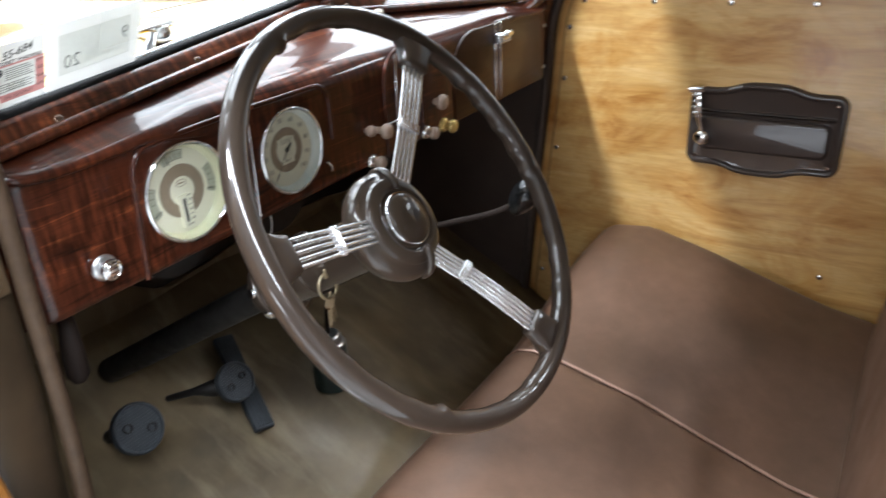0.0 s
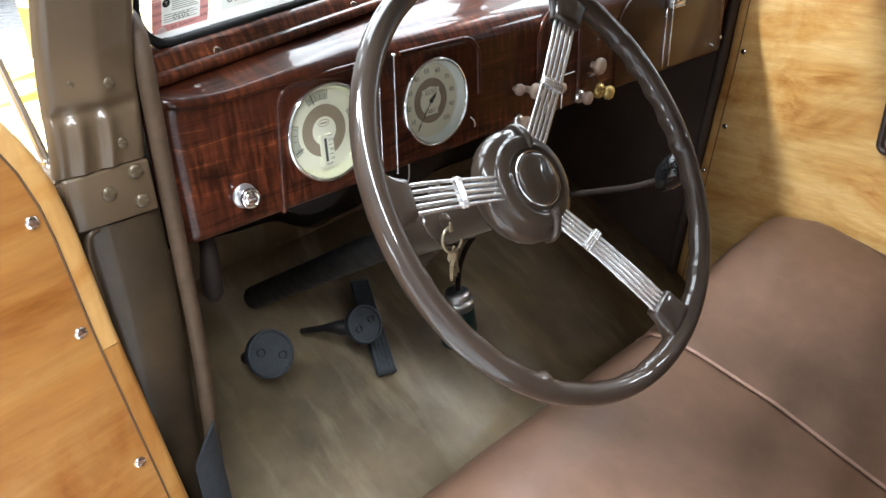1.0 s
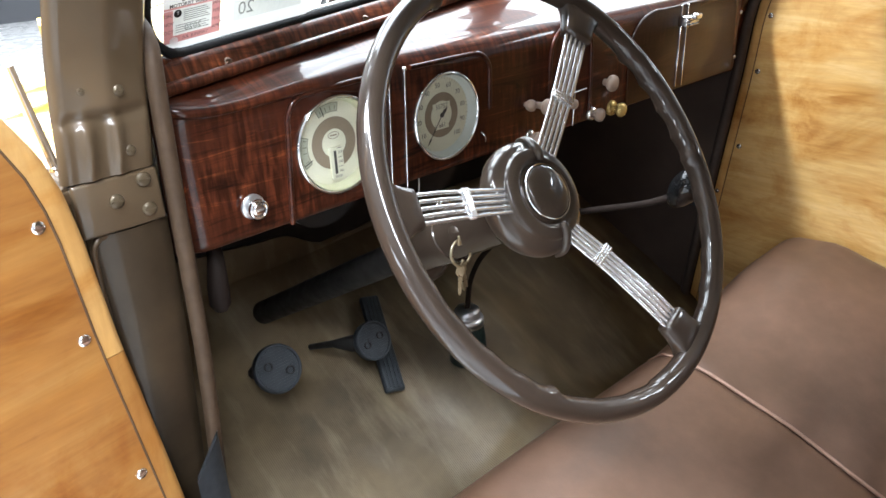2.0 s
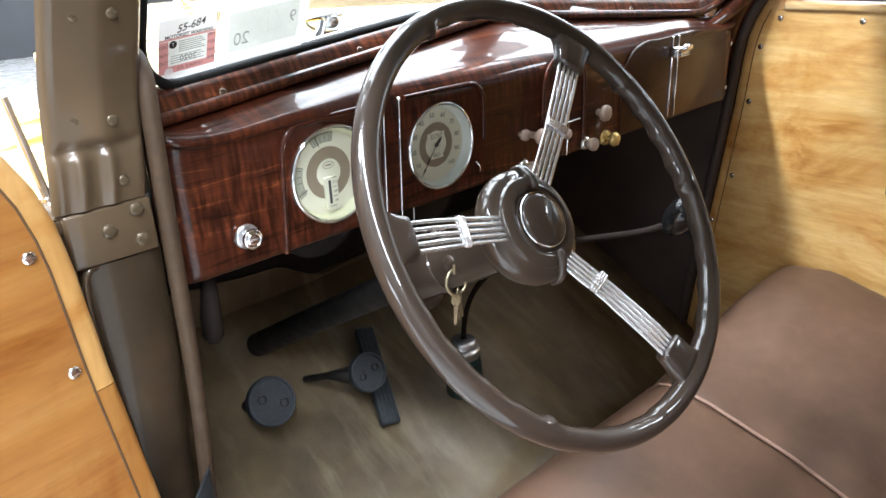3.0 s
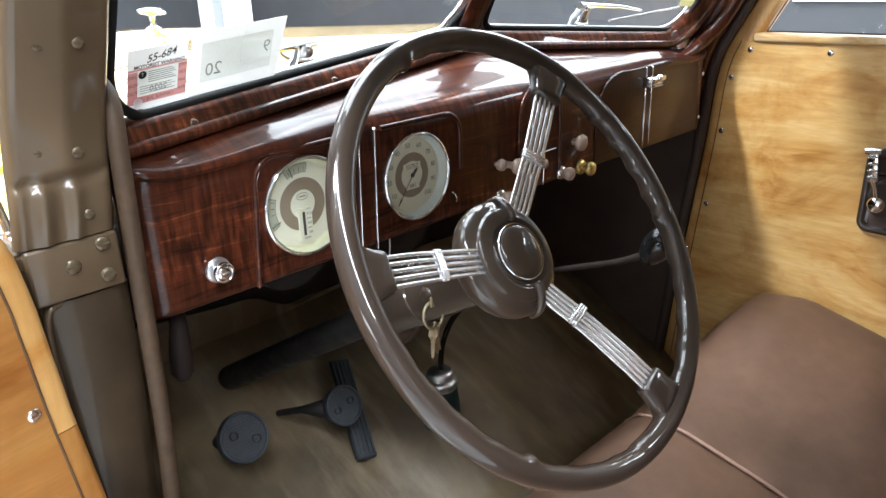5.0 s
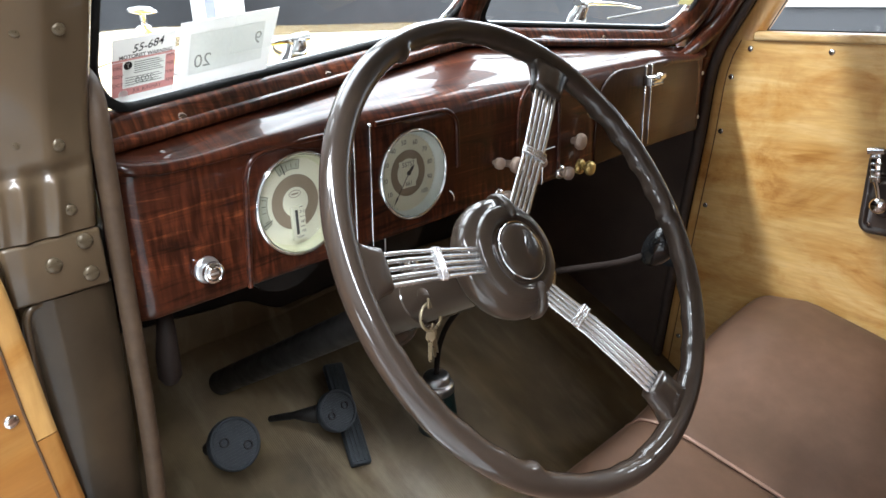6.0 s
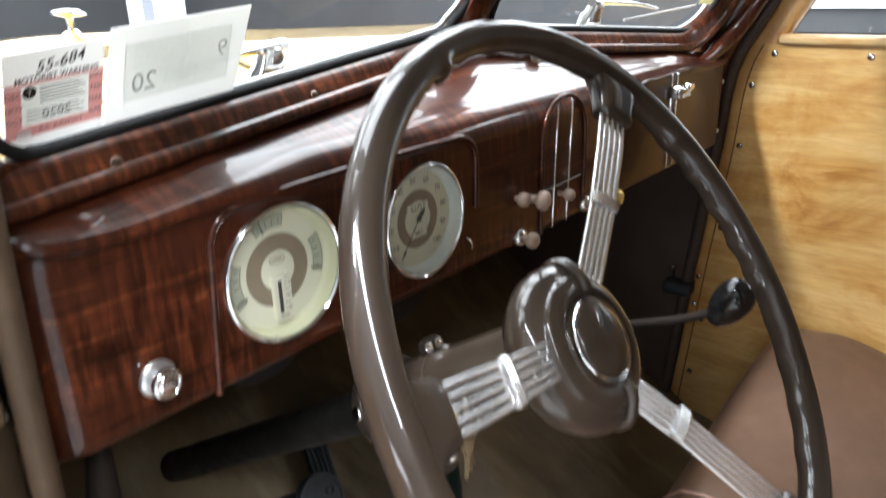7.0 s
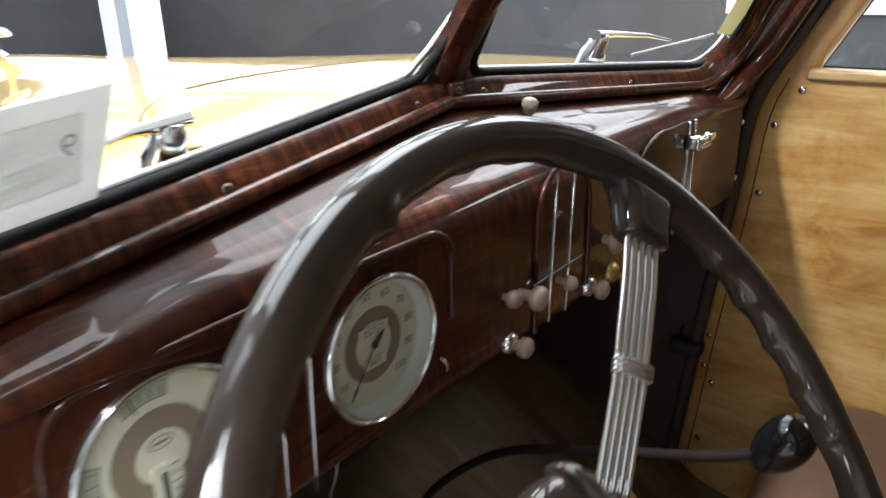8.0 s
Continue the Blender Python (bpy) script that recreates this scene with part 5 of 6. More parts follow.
for sa in SPOKES:
    m = WM @ pose(0, 0, 0, 0, 0, sa)
    bm = bmesh.new()
    cut = 0.007 if sa > 90 else 0.0
    # the rim runs out in wide fillets to a squared socket for the wires
    sec = [(0.1925, 0.0330, 0.0060), (0.1880, 0.0250, 0.0080), (0.1840, 0.0212, 0.0086), (0.1785, 0.0186, 0.0088), (0.1730, 0.0172, 0.0085), (0.1660 + cut * 0.5, 0.0166, 0.0082), (0.1612 + cut, 0.0160, 0.0078), (0.1600 + cut, 0.0150, 0.0070)]
    rings(bm, [[m @ Vector((r, w * cy, h * cz - 0.001 - 0.10 * max(0.0, 0.185 - r))) for cy, cz in ((-1, -0.45), (-0.86, -0.9), (-0.5, -1), (0.5, -1), (0.86, -0.9), (1, -0.45), (1, 0.45), (0.86, 0.9), (0.5, 1), (-0.5, 1), (-0.86, 0.9), (-1, 0.45))] for r, w, h in sec], True)
    part("spoke_lug", bm, M["rim"], wheel)
    for k in range(5):
        w0, w1 = 0.0056 * (k - 2), 0.0052 * (k - 2)
        bm = tube(bmesh.new(), [m @ Vector(q) for q in ((0.168, w0, -0.002), (0.14, w0, -0.007), (0.09, w1, -0.019), (0.040, w1, -0.035))], 0.0017, 10)
        part("spoke_wire", bm, M["steel"], wheel)
    bm = bmesh.new()
    mid = 0.077 if sa < 0 else 0.097 if sa < 90 else 0.106
    for dr in (-0.0026, 0.0, 0.0026):
        rr = mid + dr
        h = -0.0145 - (0.104 - rr) * 0.24
        tube(bm, [m @ Vector((rr, 0.0124 * cy, h + 0.0024 * cz)) for cy, cz in ((-1, 0), (-0.93, 0.9), (0, 1.0), (0.93, 0.9), (1, 0), (0.93, -0.9), (0, -1.0), (-0.93, -0.9))], 0.0014, 8, True)
    part("spoke_clamp", bm, M["steel"], wheel)
bm = lathe(bmesh.new(), [(0.026, -0.072), (0.040, -0.070), (0.0500, -0.064), (0.0548, -0.056), (0.0560, -0.049), (0.0553, -0.0435), (0.0530, -0.0392), (0.0492, -0.0360), (0.0452, -0.0342), (0.0444, -0.0330), (0.0438, -0.0312), (0.0424, -0.0300), (0.0385, -0.0284), (0.0345, -0.0274), (0.0325, -0.0276), (0.0312, -0.0298), (0.0300, -0.0300), (0.0292, -0.0284), (0.0276, -0.0280), (0.0268, -0.0290), (0.0, -0.0290)], 64, WM)
part("hub", bm, M["brown"], wheel, "glossy brown stepped hub", sharp=65)
part("hub_ring", lathe(bmesh.new(), [(0.0272, -0.0290), (0.0272, -0.0262), (0.0266, -0.0254), (0.0258, -0.0256), (0.0255, -0.0290)], 64, WM), M["chrome"], wheel, "slim bright ring round the horn button")
part("horn_button", lathe(bmesh.new(), [(0.0254, -0.0290), (0.0253, -0.0262), (0.0240, -0.0246), (0.0205, -0.0226), (0.0150, -0.0208), (0.0080, -0.0198), (0, -0.0195)], 56, WM), M["brown"], wheel, "domed brown horn button")
for sa in (74, -88):
    m = WM @ pose(0, 0, 0, 0, 0, sa)
    bm = tube(bmesh.new(), [m @ q for q in smooth_line([(0.0310, 0, -0.0285), (0.0365, 0, -0.0262), (0.0455, 0, -0.0305), (0.0540, 0, -0.0385), (0.0570, 0, -0.052)], 5)], [0.0022, 0.0032, 0.0038] + [0.0042] * 14 + [0.0040, 0.0037, 0.0030, 0.002], 14)
    part("hub_lug", bm, M["brown"], wheel)

col = thing("steering_column", "brown steering column running down to the toe board", "steering column", (-0.28, 0.59, 0.83))
CD = (Vector((-0.276, 0.59, 0.832)) - (WC - WN * 0.06)).normalized()
C0 = WC - WN * 0.075


def col_pt(d):
    return C0 + CD * d


part("jacket", tube(bmesh.new(), [col_pt(0), col_pt(0.06), col_pt(0.165)], [0.0305, 0.029, 0.029], 24), M["brown"], col, "brown column jacket")
bm = tube(bmesh.new(), [col_pt(d) for d in (0.150, 0.156, 0.172, 0.178, 0.186)], [0.030, 0.0375, 0.0385, 0.035, 0.030], 24)
part("lock_collar", bm, M["brown"], col, "dark brown lock collar")
bm = tube(bmesh.new(), [col_pt(d) for d in (0.157, 0.1585, 0.1635, 0.165)], [0.0382, 0.0405, 0.0405, 0.0382], 28)
part("collar_band", bm, M["brown"], col)
bm = bmesh.new()
for a in range(0, 360, 45):
    q = Matrix.Translation(col_pt(0.165)) @ CD.to_track_quat("Z", "Y").to_matrix().to_4x4() @ pose(0, 0, 0, 0, 0, a + 12)
    lathe(bm, [(0.0062, 0.034), (0.0062, 0.0392), (0.0048, 0.0415), (0, 0.042)], 10, q @ pose(0, 0, 0, 0, 90, 0))
part("collar_stud", bm, M["chrome"], col, "small chrome collar studs")
part("lock_barrel", tube(bmesh.new(), [(-0.284, 0.108, 1.128), (-0.294, 0.099, 1.124), (-0.296, 0.098, 1.123)], [0.013, 0.0115, 0.009], 16), M["brown"], col, "brown ignition lock barrel")
br_m = Matrix.Translation(col_pt(0.100)) @ CD.to_track_quat("Z", "Y").to_matrix().to_4x4() @ pose(0, 0, 0, 0, 0, 200)
bm = lathe(bmesh.new(), [(0.0296, -0.007), (0.0312, -0.006), (0.0312, 0.006), (0.0296, 0.007)], 28, br_m)
band = part("column_clamp", bm, M["brown"], col, "brown column clamp")
up_m = basis(tuple(col_pt(0.100) + Vector((0, 0.014, 0.026))), (1, 0, 0), (0, 0.45, 0.89))
bm = plate(bmesh.new(), round_rect(-0.011, -0.004, 0.011, 0.011, 0.005), 0.003, up_m, 0.001)
part("clamp_ear", bm, M["rod"], band)
for bx in (-0.0055, 0.0055):
    part("bolt", lathe(bmesh.new(), [(0.0042, 0.003), (0.0042, 0.0055), (0.0026, 0.0066), (0, 0.0068)], 8, up_m @ Matrix.Translation((bx, 0.005, 0))), M["chrome"], band)
part("lower_tube", tube(bmesh.new(), [col_pt(0.18), col_pt(0.62)], 0.0190, 20), M["black"], col, "black lower tube")

# ignition keys hanging from the column
keys = thing("key_bunch", "bunch of worn keys on a wire ring in the ignition", "keys", (-0.302, 0.096, 1.10))
kx, ky, kz = -0.296, 0.096, 1.107
part("key_head", boxed((kx - 0.0035, ky - 0.0012, kz + 0.009), (kx + 0.0035, ky + 0.0012, kz + 0.020), 0.001), M["brass_key"], keys)
bm = tube(bmesh.new(), [(kx + 0.0130 * math.cos(radians(a)), ky + 0.003 * math.sin(radians(a)), kz + 0.0130 * math.sin(radians(a))) for a in range(0, 360, 15)], 0.0016, 8, True)
part("key_ring", bm, M["brass_key"], keys)
for k, (dx, tilt) in enumerate(((-0.003, -6), (0.002, 2), (0.005, 9))):
    m = face_y(kx + dx, ky - 0.002 + 0.003 * k, kz - 0.012) @ pose(0, 0, 0, 0, 30 * k - 30, tilt)
    bm = plate(bmesh.new(), [(0.0, 0.002), (0.0042, -0.002), (0.0048, -0.008), (0.0022, -0.012), (0.0020, -0.030), (0.0010, -0.033), (-0.0010, -0.031), (-0.0020, -0.012), (-0.0048, -0.008), (-0.0042, -0.002)], 0.0018, m)
    part("key", bm, M["brass_key"], keys)

# ---- gear lever ----
GB = Vector((-0.045, 0.345, 0.770))
lever = thing("gear_lever", "bent steel gear lever with black ball knob and green boot", "gear lever", tuple(GB))
bm = lathe(bmesh.new(), [(0.0, -0.03), (0.034, -0.03), (0.0335, 0.004), (0.0305, 0.035), (0.028, 0.052), (0.024, 0.055)], 28, Matrix.Translation(GB) @ Matrix.Diagonal((0.90, 0.90, 0.86, 1)))
part("boot", bm, M["green"], lever, "dark green rubber boot")
bm = lathe(bmesh.new(), [(0.0285, 0.046), (0.0298, 0.049), (0.0298, 0.060), (0.0280, 0.0635), (0.0235, 0.0655), (0.0230, 0.0675), (0.0230, 0.0765), (0.0205, 0.0805), (0.013, 0.0825), (0.0065, 0.083)], 28, Matrix.Translation(GB) @ Matrix.Diagonal((0.90, 0.90, 0.86, 1)))
part("cap", bm, M["dull"], lever, "bright metal cap")
BALL = Vector((-0.014, 0.012, 1.116))
line = smooth_line([GB + Vector((0, 0, 0.062)), GB + Vector((0.006, -0.004, 0.12)), (-0.030, 0.315, 0.945), (-0.018, 0.245, 1.010), (-0.012, 0.15, 1.050), (-0.013, 0.06, 1.085), tuple(BALL + Vector((0, 0, -0.004)))], 8)
part("rod", tube(bmesh.new(), line, 0.0043, 10), M["rod"], lever, "slim brown lever rod")
bm = lathe(bmesh.new(), [(0.0050, -0.0265), (0.0075, -0.0248), (0.0102, -0.0215), (0.0140, -0.0145), (0.0168, -0.0060), (0.0177, 0.0025), (0.0172, 0.0100), (0.0152, 0.0168), (0.0116, 0.0222), (0.0062, 0.0254), (0, 0.0262)], 36, Matrix.Translation(BALL) @ Vector((0.03, -0.52, 0.85)).to_track_quat("Z", "Y").to_matrix().to_4x4())
part("ball_knob", bm, M["ball"], lever, "shiny black ball knob")

# ---- pedals ----


def pedal_frame(at):
    return basis(at, (1, 0, 0.02), (0, 0.50, 0.866))


def pad(name, label, at, holes, k=1.0):
    p = thing(name, label, "pedal", at)
    m = pedal_frame(at) @ Matrix.Diagonal((k, k, 1, 1))
    part("pad", lathe(bmesh.new(), [(0, -0.012), (0.030, -0.012), (0.0385, -0.007), (0.0395, 0.0), (0.0375, 0.004), (0.034, 0.0035), (0, 0.0035)], 36, m), M["rubber"], p, "round ribbed rubber pad")
    bm = bmesh.new()
    for k in range(-7, 8):
        w = math.sqrt(max(0, 0.033 ** 2 - (k * 0.0045) ** 2))
        box(bm, (-w, k * 0.0045 - 0.0012, 0.0034), (w, k * 0.0045 + 0.0012, 0.0046), 0, m)
    part("tread", bm, M["rubber"], p)
    bm = tube(bmesh.new(), [m @ Vector((0.0362 * math.cos(radians(a)), 0.0362 * math.sin(radians(a)), 0.0036)) for a in range(0, 360, 10)], 0.0024, 8, True)
    part("pad_rim", bm, M["rubber"], p, "raised worn rim")
    for hx, hy in holes:
        bm = lathe(bmesh.new(), [(0.0074, 0.0034), (0.0072, 0.0060), (0.0056, 0.0060), (0.0050, 0.0028), (0, 0.0028)], 16, m @ Matrix.Translation((hx, hy, 0)))
        part("eyelet", bm, M["black"], p)
    return p, m


CL = Vector((-0.352, 0.415, 0.844))
p, m = pad("clutch_pedal", "round black rubber clutch pedal pad above the mat", tuple(CL), ((0.0165, -0.010), (-0.0145, 0.0085)), 0.90)
part("arm", tube(bmesh.new(), [m @ Vector((0, 0, -0.01)), m @ Vector((0, 0.0, -0.09))], 0.010, 10), M["black"], p)
BR = Vector((-0.196, 0.400, 0.824))
p, m = pad("brake_pedal", "round black rubber brake pedal pad on a bent arm", tuple(BR), ((-0.0165, -0.003), (0.0165, 0.004)), 0.78)
bm = tube(bmesh.new(), [m @ Vector(q) for q in ((-0.005, 0, -0.010), (-0.034, 0.012, -0.018), (-0.056, 0.024, -0.036), (-0.066, 0.030, -0.10))], [0.016, 0.013, 0.006, 0.005], 10)
part("arm", bm, M["black"], p)
AC = Vector((-0.150, 0.437, 0.762))
acc = thing("accelerator_pedal", "long ribbed black rubber accelerator pedal on the toe board", "pedal", tuple(AC))
m = basis(tuple(AC), (0.91, -0.36, -0.08), (0.36, 0.777, 0.522))
part("pad", boxed((-0.0165, -0.072, 0.0), (0.0165, 0.106, 0.012), 0.004, m), M["rubber"], acc)
bm = bmesh.new()
for k in range(5):
    box(bm, (-0.0125 + 0.00625 * k - 0.0014, -0.068, 0.012), (-0.0125 + 0.00625 * k + 0.0014, 0.1, 0.0145), 0, m)
part("rib", bm, M["rubber"], acc)
part("stud", boxed((-0.012, -0.03, -0.04), (0.012, 0.03, 0.001), 0.003, m), M["black"], acc)

# hand brake grip under the dash
grip = thing("hand_brake", "black brake grip hanging under the dashboard", "hand brake", (-0.487, 0.24, 1.14))
part("grip", tube(bmesh.new(), [(-0.478, 0.262, 1.150), (-0.484, 0.245, 1.122), (-0.489, 0.240, 1.095), (-0.491, 0.238, 1.075), (-0.491, 0.238, 1.068)], [0.006, 0.0080, 0.0105, 0.0105, 0.006], 14), M["rod"], grip)

# dark gear hanging behind the dash
und = thing("dash_underside", "black instrument backs and wiring under the dashboard", "instrument backs", (-0.3, 0.32, 1.1))
part("housing", lathe(bmesh.new(), [(0, 0.10), (0.055, 0.10), (0.058, 0.02), (0.058, 0)], 28, basis((-0.342, 0.36, 1.16), (1, 0, 0), (0, 0, 1))), M["black"], und)
part("housing", lathe(bmesh.new(), [(0, 0.10), (0.055, 0.10), (0.058, 0.02), (0.058, 0)], 28, basis((-0.188, 0.36, 1.15), (1, 0, 0), (0, 0, 1))), M["black"], und)
part("loose_wire", tube(bmesh.new(), smooth_line([(-0.218, 0.245, 1.142), (-0.223, 0.240, 1.118), (-0.230, 0.240, 1.102), (-0.229, 0.241, 1.086), (-0.224, 0.244, 1.074)], 6), 0.0008, 6), M["dull"], und, "thin bare wire")
part("tray", boxed((-0.52, 0.26, 1.165), (0.52, 0.66, 1.175), 0.003), M["black"], und)

# ---- outside the glass ----
ORN_Z = hood_top(1.24) - 0.006
orn = thing("hood_ornament", "chrome winged ornament on a stem on the bonnet", "hood ornament", (0, 1.24, 1.32))
bm = lathe(bmesh.new(), [(0.022, -0.005), (0.020, 0.004), (0.008, 0.012), (0.007, 0.030), (0.010, 0.036)], 18, Matrix.Translation((0, 1.24, ORN_Z)))
part("stem", bm, M["chrome"], orn)
bm = bmesh.new()
rings(bm, [[(0.016 * w * math.cos(a) + 0.0, y, ORN_Z + 0.041 + 0.008 * w * math.sin(a) - dz) for a in [2 * math.pi * i / 12 for i in range(12)]] for y, w, dz in ((1.175, 0.15, 0.004), (1.19, 0.6, 0.002), (1.215, 1.0, 0.0), (1.25, 1.1, 0.0), (1.285, 0.8, 0.0), (1.30, 0.2, 0.0))], True)
part("wing", bm, M["chrome"], orn)


def wiper(x, s):
    gy, gz = glass_line(x)
    w = thing("wiper", "chrome windscreen wiper with arm and blade", "wiper", (x, gy, gz), group="windscreen wipers")
    px0, py0, pz0 = x, gy + 0.030, gz + (0.016 if s > 0 else 0.003)
    part("pivot", lathe(bmesh.new(), [(0.0, 0.022), (0.007, 0.021), (0.011, 0.014), (0.0115, 0.004), (0.015, -0.004), (0.015, -0.035)], 18, Matrix.Translation((px0, py0, pz0)) @ pose(0, 0, 0, 25, 0, 0)), M["chrome"], w)
    part("arm", tube(bmesh.new(), [(px0 - 0.012 * s, py0 - 0.005, pz0 + 0.018), (px0 + 0.03 * s, py0 - 0.008, pz0 + 0.016), (px0 + 0.075 * s, py0 - 0.028, pz0 + 0.012), (px0 + 0.115 * s, py0 - 0.040, pz0 + 0.004)], [0.009, 0.006, 0.004, 0.0028], 8, flat=0.6), M["chrome"], w)
    part("blade", tube(bmesh.new(), [(px0 + 0.045 * s, py0 - 0.024, pz0 - 0.008), (px0 + 0.215 * s, py0 - 0.056, pz0 + 0.004)], 0.0017, 6), M["dull"], w)
    return w


wiper(0.268, 1)
wiper(-0.265, -1)

# cowl ventilator lid ahead of the windscreen: rounded front, rear edge along the vee


def scuttle_z(x, y):
    gy, gz = glass_line(x)
    c = (abs(x) / hood_half(y)) ** (1 / 0.42)
    crown = hood_top(y) - 0.20 + 0.20 * math.sqrt(max(0.0, 1 - c * c)) ** 0.42
    return min(crown, gz - 0.006 + 0.04 * (y - gy - 0.02))


rows = []
for k in range(41):
    x = -0.245 * math.cos(math.pi * k / 40)
    near = glass_line(x)[0] + 0.024 + 0.022 * max(0.0, (abs(x) - 0.215) / 0.03) ** 2
    far = 0.338 + 0.195 * math.sqrt(max(0.0, 1 - (x / 0.246) ** 2))
    rows.append([(x, near + (far - near) * t, scuttle_z(x, near + (far - near) * t) + (0.0026 if 0 < i < 14 and 0 < k < 40 else 0.0004)) for i, t in enumerate([0, 0.02] + [0.02 + 0.96 * q / 12 for q in range(1, 12)] + [0.98, 1.0])])
bm = sheet(bmesh.new(), rows, (0, 0, -0.004))
lid_ob = tagged(part("cowl_vent", bm, M["yellow"], sharp=35), "yellow ventilator lid on the scuttle", "vent lid")
bm = tube(bmesh.new(), [(p[0], p[1], p[2] - 0.0002) for p in [r[-1] for r in rows] + [r[0] for r in rows[::-1]]], 0.0016, 6, True)
part("lid_seam", bm, M["gasket"], lid_ob, "dark rubber seam")

# papers behind the left pane
PX = (pane_pt(-1, 0.32, 0.0) - pane_pt(-1, 0.494, 0.0)).normalized()
PU = pane_pt(-1, 0.4, 0.05) - pane_pt(-1, 0.4, 0.0)


def pane_frame(x, up):
    """Inside face of the left pane: plate x runs to the middle of the car, plate y up the glass."""
    o = pane_pt(-1, x, up) + Vector((0, -0.0015, 0.0004))
    return basis(tuple(o), tuple(PX), tuple(PU))


def bars(m, rows, material, parent, name="print_line"):
    bm = bmesh.new()
    for x0, y0, x1, y1 in rows:
        quad(bm, x0, y0, x1, y1, 0.0005)
    return tagged(part(name, on(m, bm), M[material], parent, smooth=False), kind="stuff")


m = pane_frame(0.4945, 0.0045) @ Matrix.Diagonal((0.975, 0.887, 1, 1))
W, H = 0.0595, 0.0620
st = part("inspection_sticker", on(m, plate(bmesh.new(), [(0, 0), (W, 0), (W, H), (0, H)], 0.0003)), M["paper"], None)
tagged(st, "pink and white inspection sticker inside the glass", "sticker")
bm = bmesh.new()
for x0, y0, x1, y1 in ((0, 0.006, 0.0095, 0.040), (0.0095, 0.006, W - 0.0095, 0.0135), (W - 0.0095, 0.006, W, 0.040), (0, 0.0405, W, 0.0425)):
    quad(bm, x0, y0, x1, y1, 0.0004)
part("red_border", on(m, bm), M["paper_red"], st, "pink-red month border", smooth=False)
bm = bmesh.new()
words(bm, "55-684", 0.0105, m @ Matrix.Translation((0.033, 0.0525, 0.0006)) @ pose(0, 0, 0, 0, 0, 8) @ Matrix(((1, 0.38, 0, 0), (0, 1, 0, 0), (0, 0, 1, 0), (0, 0, 0, 1))), False, 0.012)
part("handwriting", bm, M["black"], st, smooth=False)
bm = bmesh.new()
words(bm, "MOTORIST WARNING", 0.0050, m @ Matrix.Translation((0.031, 0.0442, 0.0006)), False, 0.03)
for k, t in enumerate(("DEC", "NOV", "OCT")):
    words(bm, t, 0.0048, m @ Matrix.Translation((0.0048, 0.035 - 0.0085 * k, 0.0006)))
for k, t in enumerate(("JAN", "FEB", "MAR", "APR")):
    words(bm, t, 0.0048, m @ Matrix.Translation((W - 0.0048, 0.0385 - 0.0085 * k, 0.0006)))
for k, t in enumerate(("JUL", "JUN", "MAY")):
    words(bm, t, 0.0048, m @ Matrix.Translation((0.0225 + 0.0095 * k, 0.0098, 0.0006)))
part("print_words", bm, M["ink"], st, smooth=False)
bm = words(bmesh.new(), "2020", 0.0090, m @ Matrix.Translation((0.030, 0.0195, 0.0006)), True)
part("show_through", bm, M["paper_grey"], st, smooth=False)
bm = words(bmesh.new(), "T", 0.0050, m @ Matrix.Translation((0.0140, 0.0360, 0.0009)))
part("letter", bm, M["paper"], st, smooth=False)
part("black_dot", on(m, lathe(bmesh.new(), [(0, 0.0007), (0.0040, 0.0007)], 20, Matrix.Translation((0.0140, 0.0360, 0)))), M["black"], st)
part("white_dot", on(m, lathe(bmesh.new(), [(0, 0.0008), (0.0045, 0.0008)], 20, Matrix.Translation((0.0100, 0.0080, 0)))), M["paper"], st)
part("print_field", on(m, quad(bmesh.new(), 0.0100, 0.0140, W - 0.0100, 0.0400, 0.00045)), M["card_tint"], st, smooth=False)
bars(m, [(0.012, 0.0160 + 0.0024 * k, 0.047 - 0.003 * (k % 2), 0.0168 + 0.0024 * k) for k in range(4)] + [(0.020, 0.0270 + 0.0021 * k, 0.048 - 0.002 * (k % 3), 0.0279 + 0.0021 * k) for k in range(6)], "paper_grey", st)

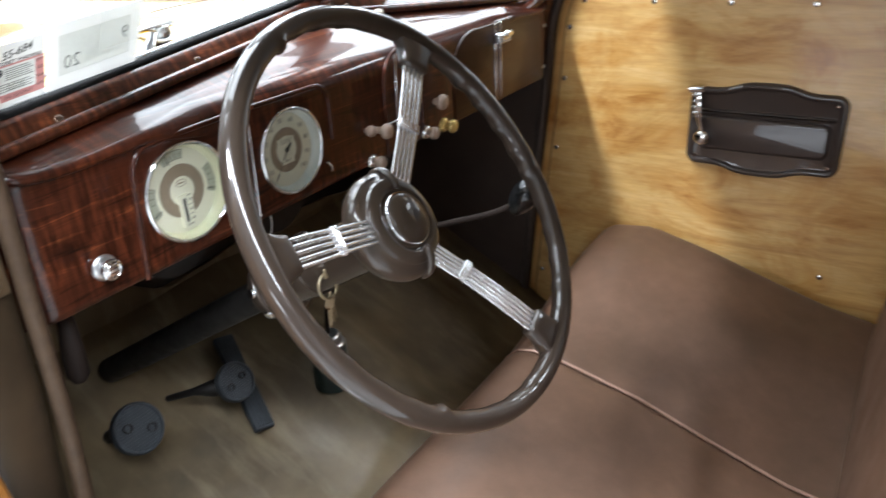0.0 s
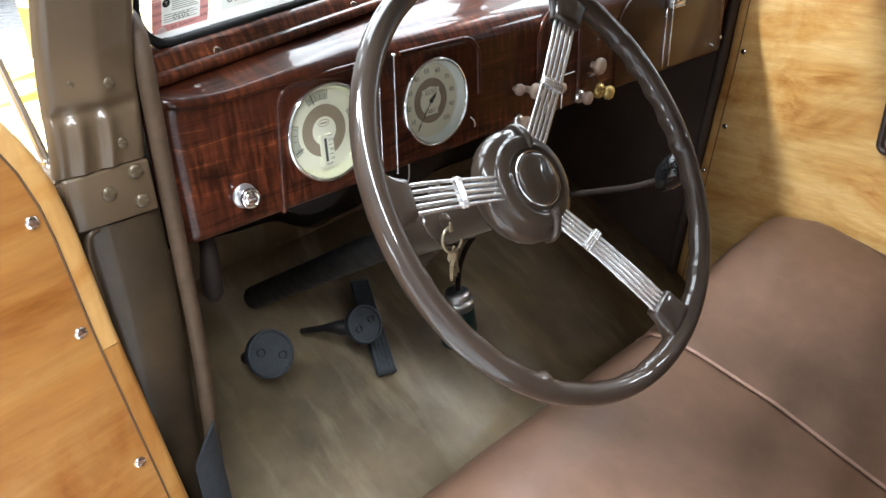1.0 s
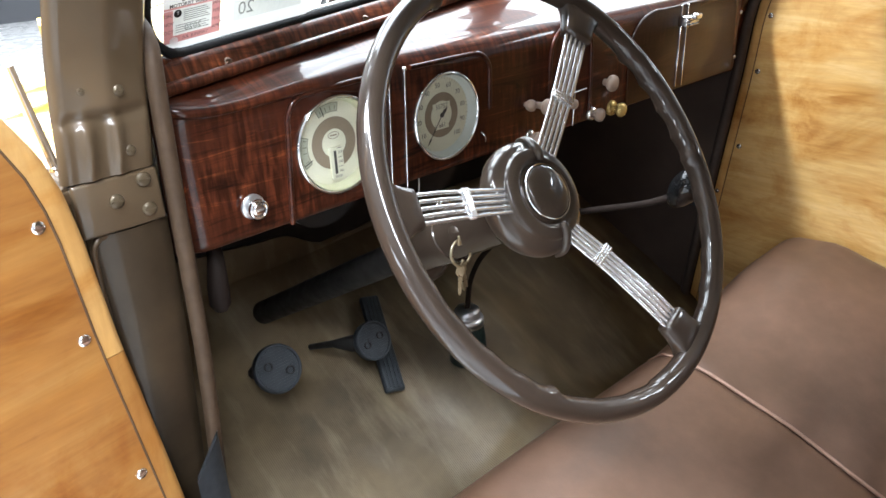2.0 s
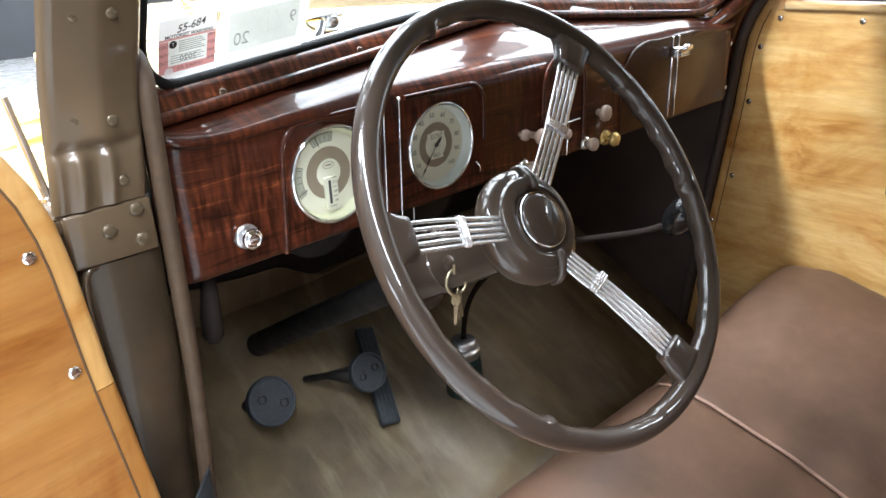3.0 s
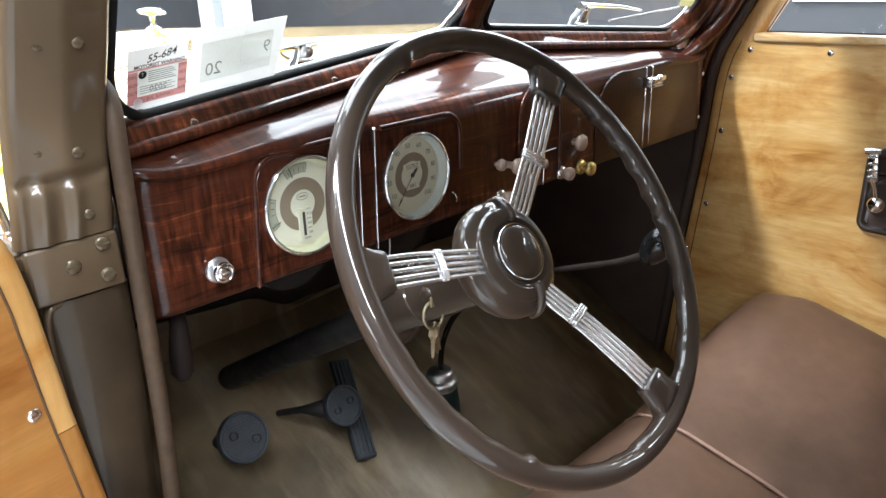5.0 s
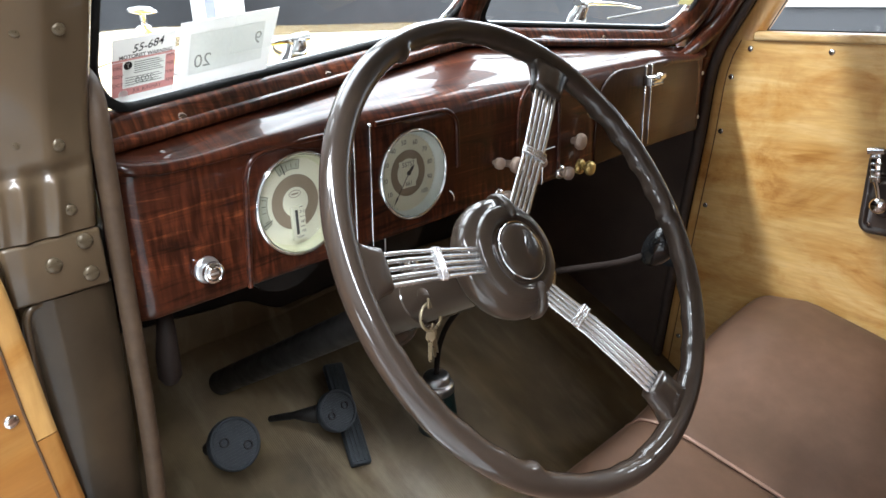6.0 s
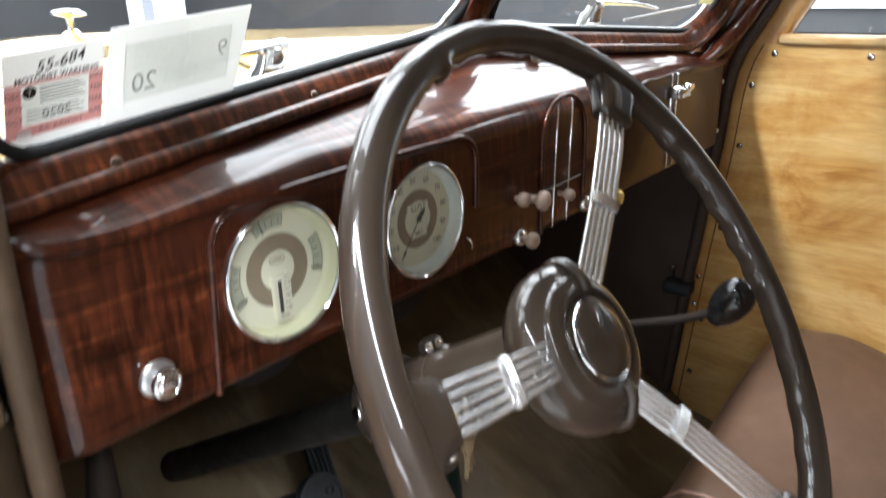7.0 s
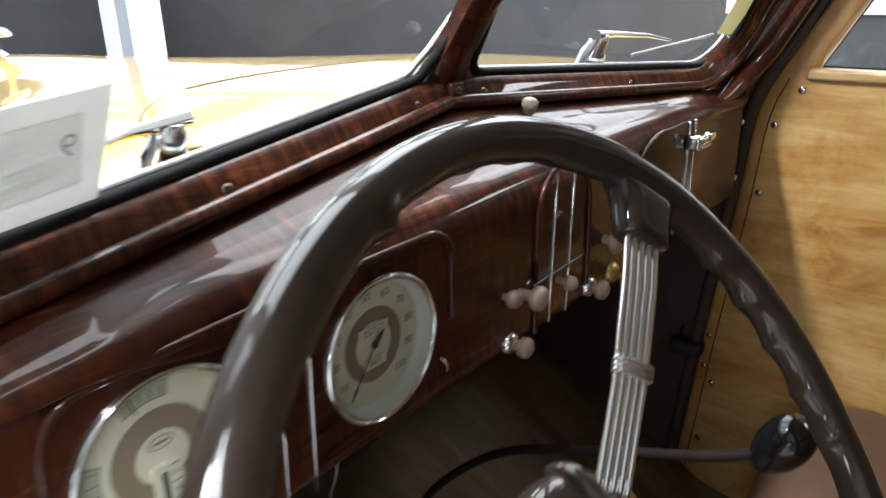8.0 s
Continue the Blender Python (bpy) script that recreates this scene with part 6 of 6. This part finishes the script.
m = pane_frame(0.4350, 0.0040) @ Matrix.Diagonal((0.98, 0.91, 1, 1))
W, H = 0.1135, 0.0660
cd = part("window_card", on(m @ pose(0, 0, 0, 0, 0, 0), plate(bmesh.new(), [(0, 0), (W - 0.006, -0.002), (W, H), (0.002, H)], 0.0006)), M["paper"], None)
tagged(cd, "white printed price card propped inside the glass", "card")
bars(m, [(0.012, 0.054, 0.098, 0.0546), (0.012, 0.012, 0.098, 0.0126), (0.012, 0.012, 0.0126, 0.0546), (0.0976, 0.012, 0.0982, 0.0546)], "paper_grey", cd, "card_frame")
part("card_field", on(m, quad(bmesh.new(), 0.0125, 0.0125, 0.0975, 0.0540, 0.0007)), M["card_tint"], cd, smooth=False)
for t, x0, y0 in (("20", 0.027, 0.0245), ("9", 0.0905, 0.0365)):
    part("card_numeral", words(bmesh.new(), t, 0.0195, m @ Matrix.Translation((x0, y0, 0.0009)), True), M["paper_grey"], cd, smooth=False)
bars(m, [(0.042, 0.0205 + 0.0045 * k, 0.082, 0.0225 + 0.0045 * k) for k in range(3)] + [(0.018, 0.040, 0.080, 0.0415), (0.018, 0.0445, 0.074, 0.046)], "card_tint", cd)

# door check with a bright pin at the right pillar
chk = thing("door_check", "dark blue-grey door check block with a bright pin", "door check", (0.552, 0.275, 0.87))
part("block", boxed((0.534, 0.250, 0.856), (0.566, 0.300, 0.880), 0.006), M["rubber"], chk)
part("pin", lathe(bmesh.new(), [(0.0035, 0), (0.0035, 0.018), (0.005, 0.020), (0.0045, 0.027), (0, 0.028)], 12, Matrix.Translation((0.553, 0.288, 0.878))), M["chrome"], chk)
for q in ((0.564, 0.246, 0.890), (0.565, 0.249, 0.836)):
    screw(chk, q, (-1, 0, 0), 0.0045)

# flat blue-grey strap at the foot of the pillar
bm = bmesh.new()
sheet(bm, [[(-0.548 - 0.030 * a, 0.168 - 0.01 * a, 0.985 - 0.06 * k - 0.03 * a) for a in (0, 0.5, 1)] for k in range(6)], (0.004, 0.008, 0))
tagged(part("strap", bm, M["rubber"]), "dark blue-grey strap hanging at the door pillar", "strap")
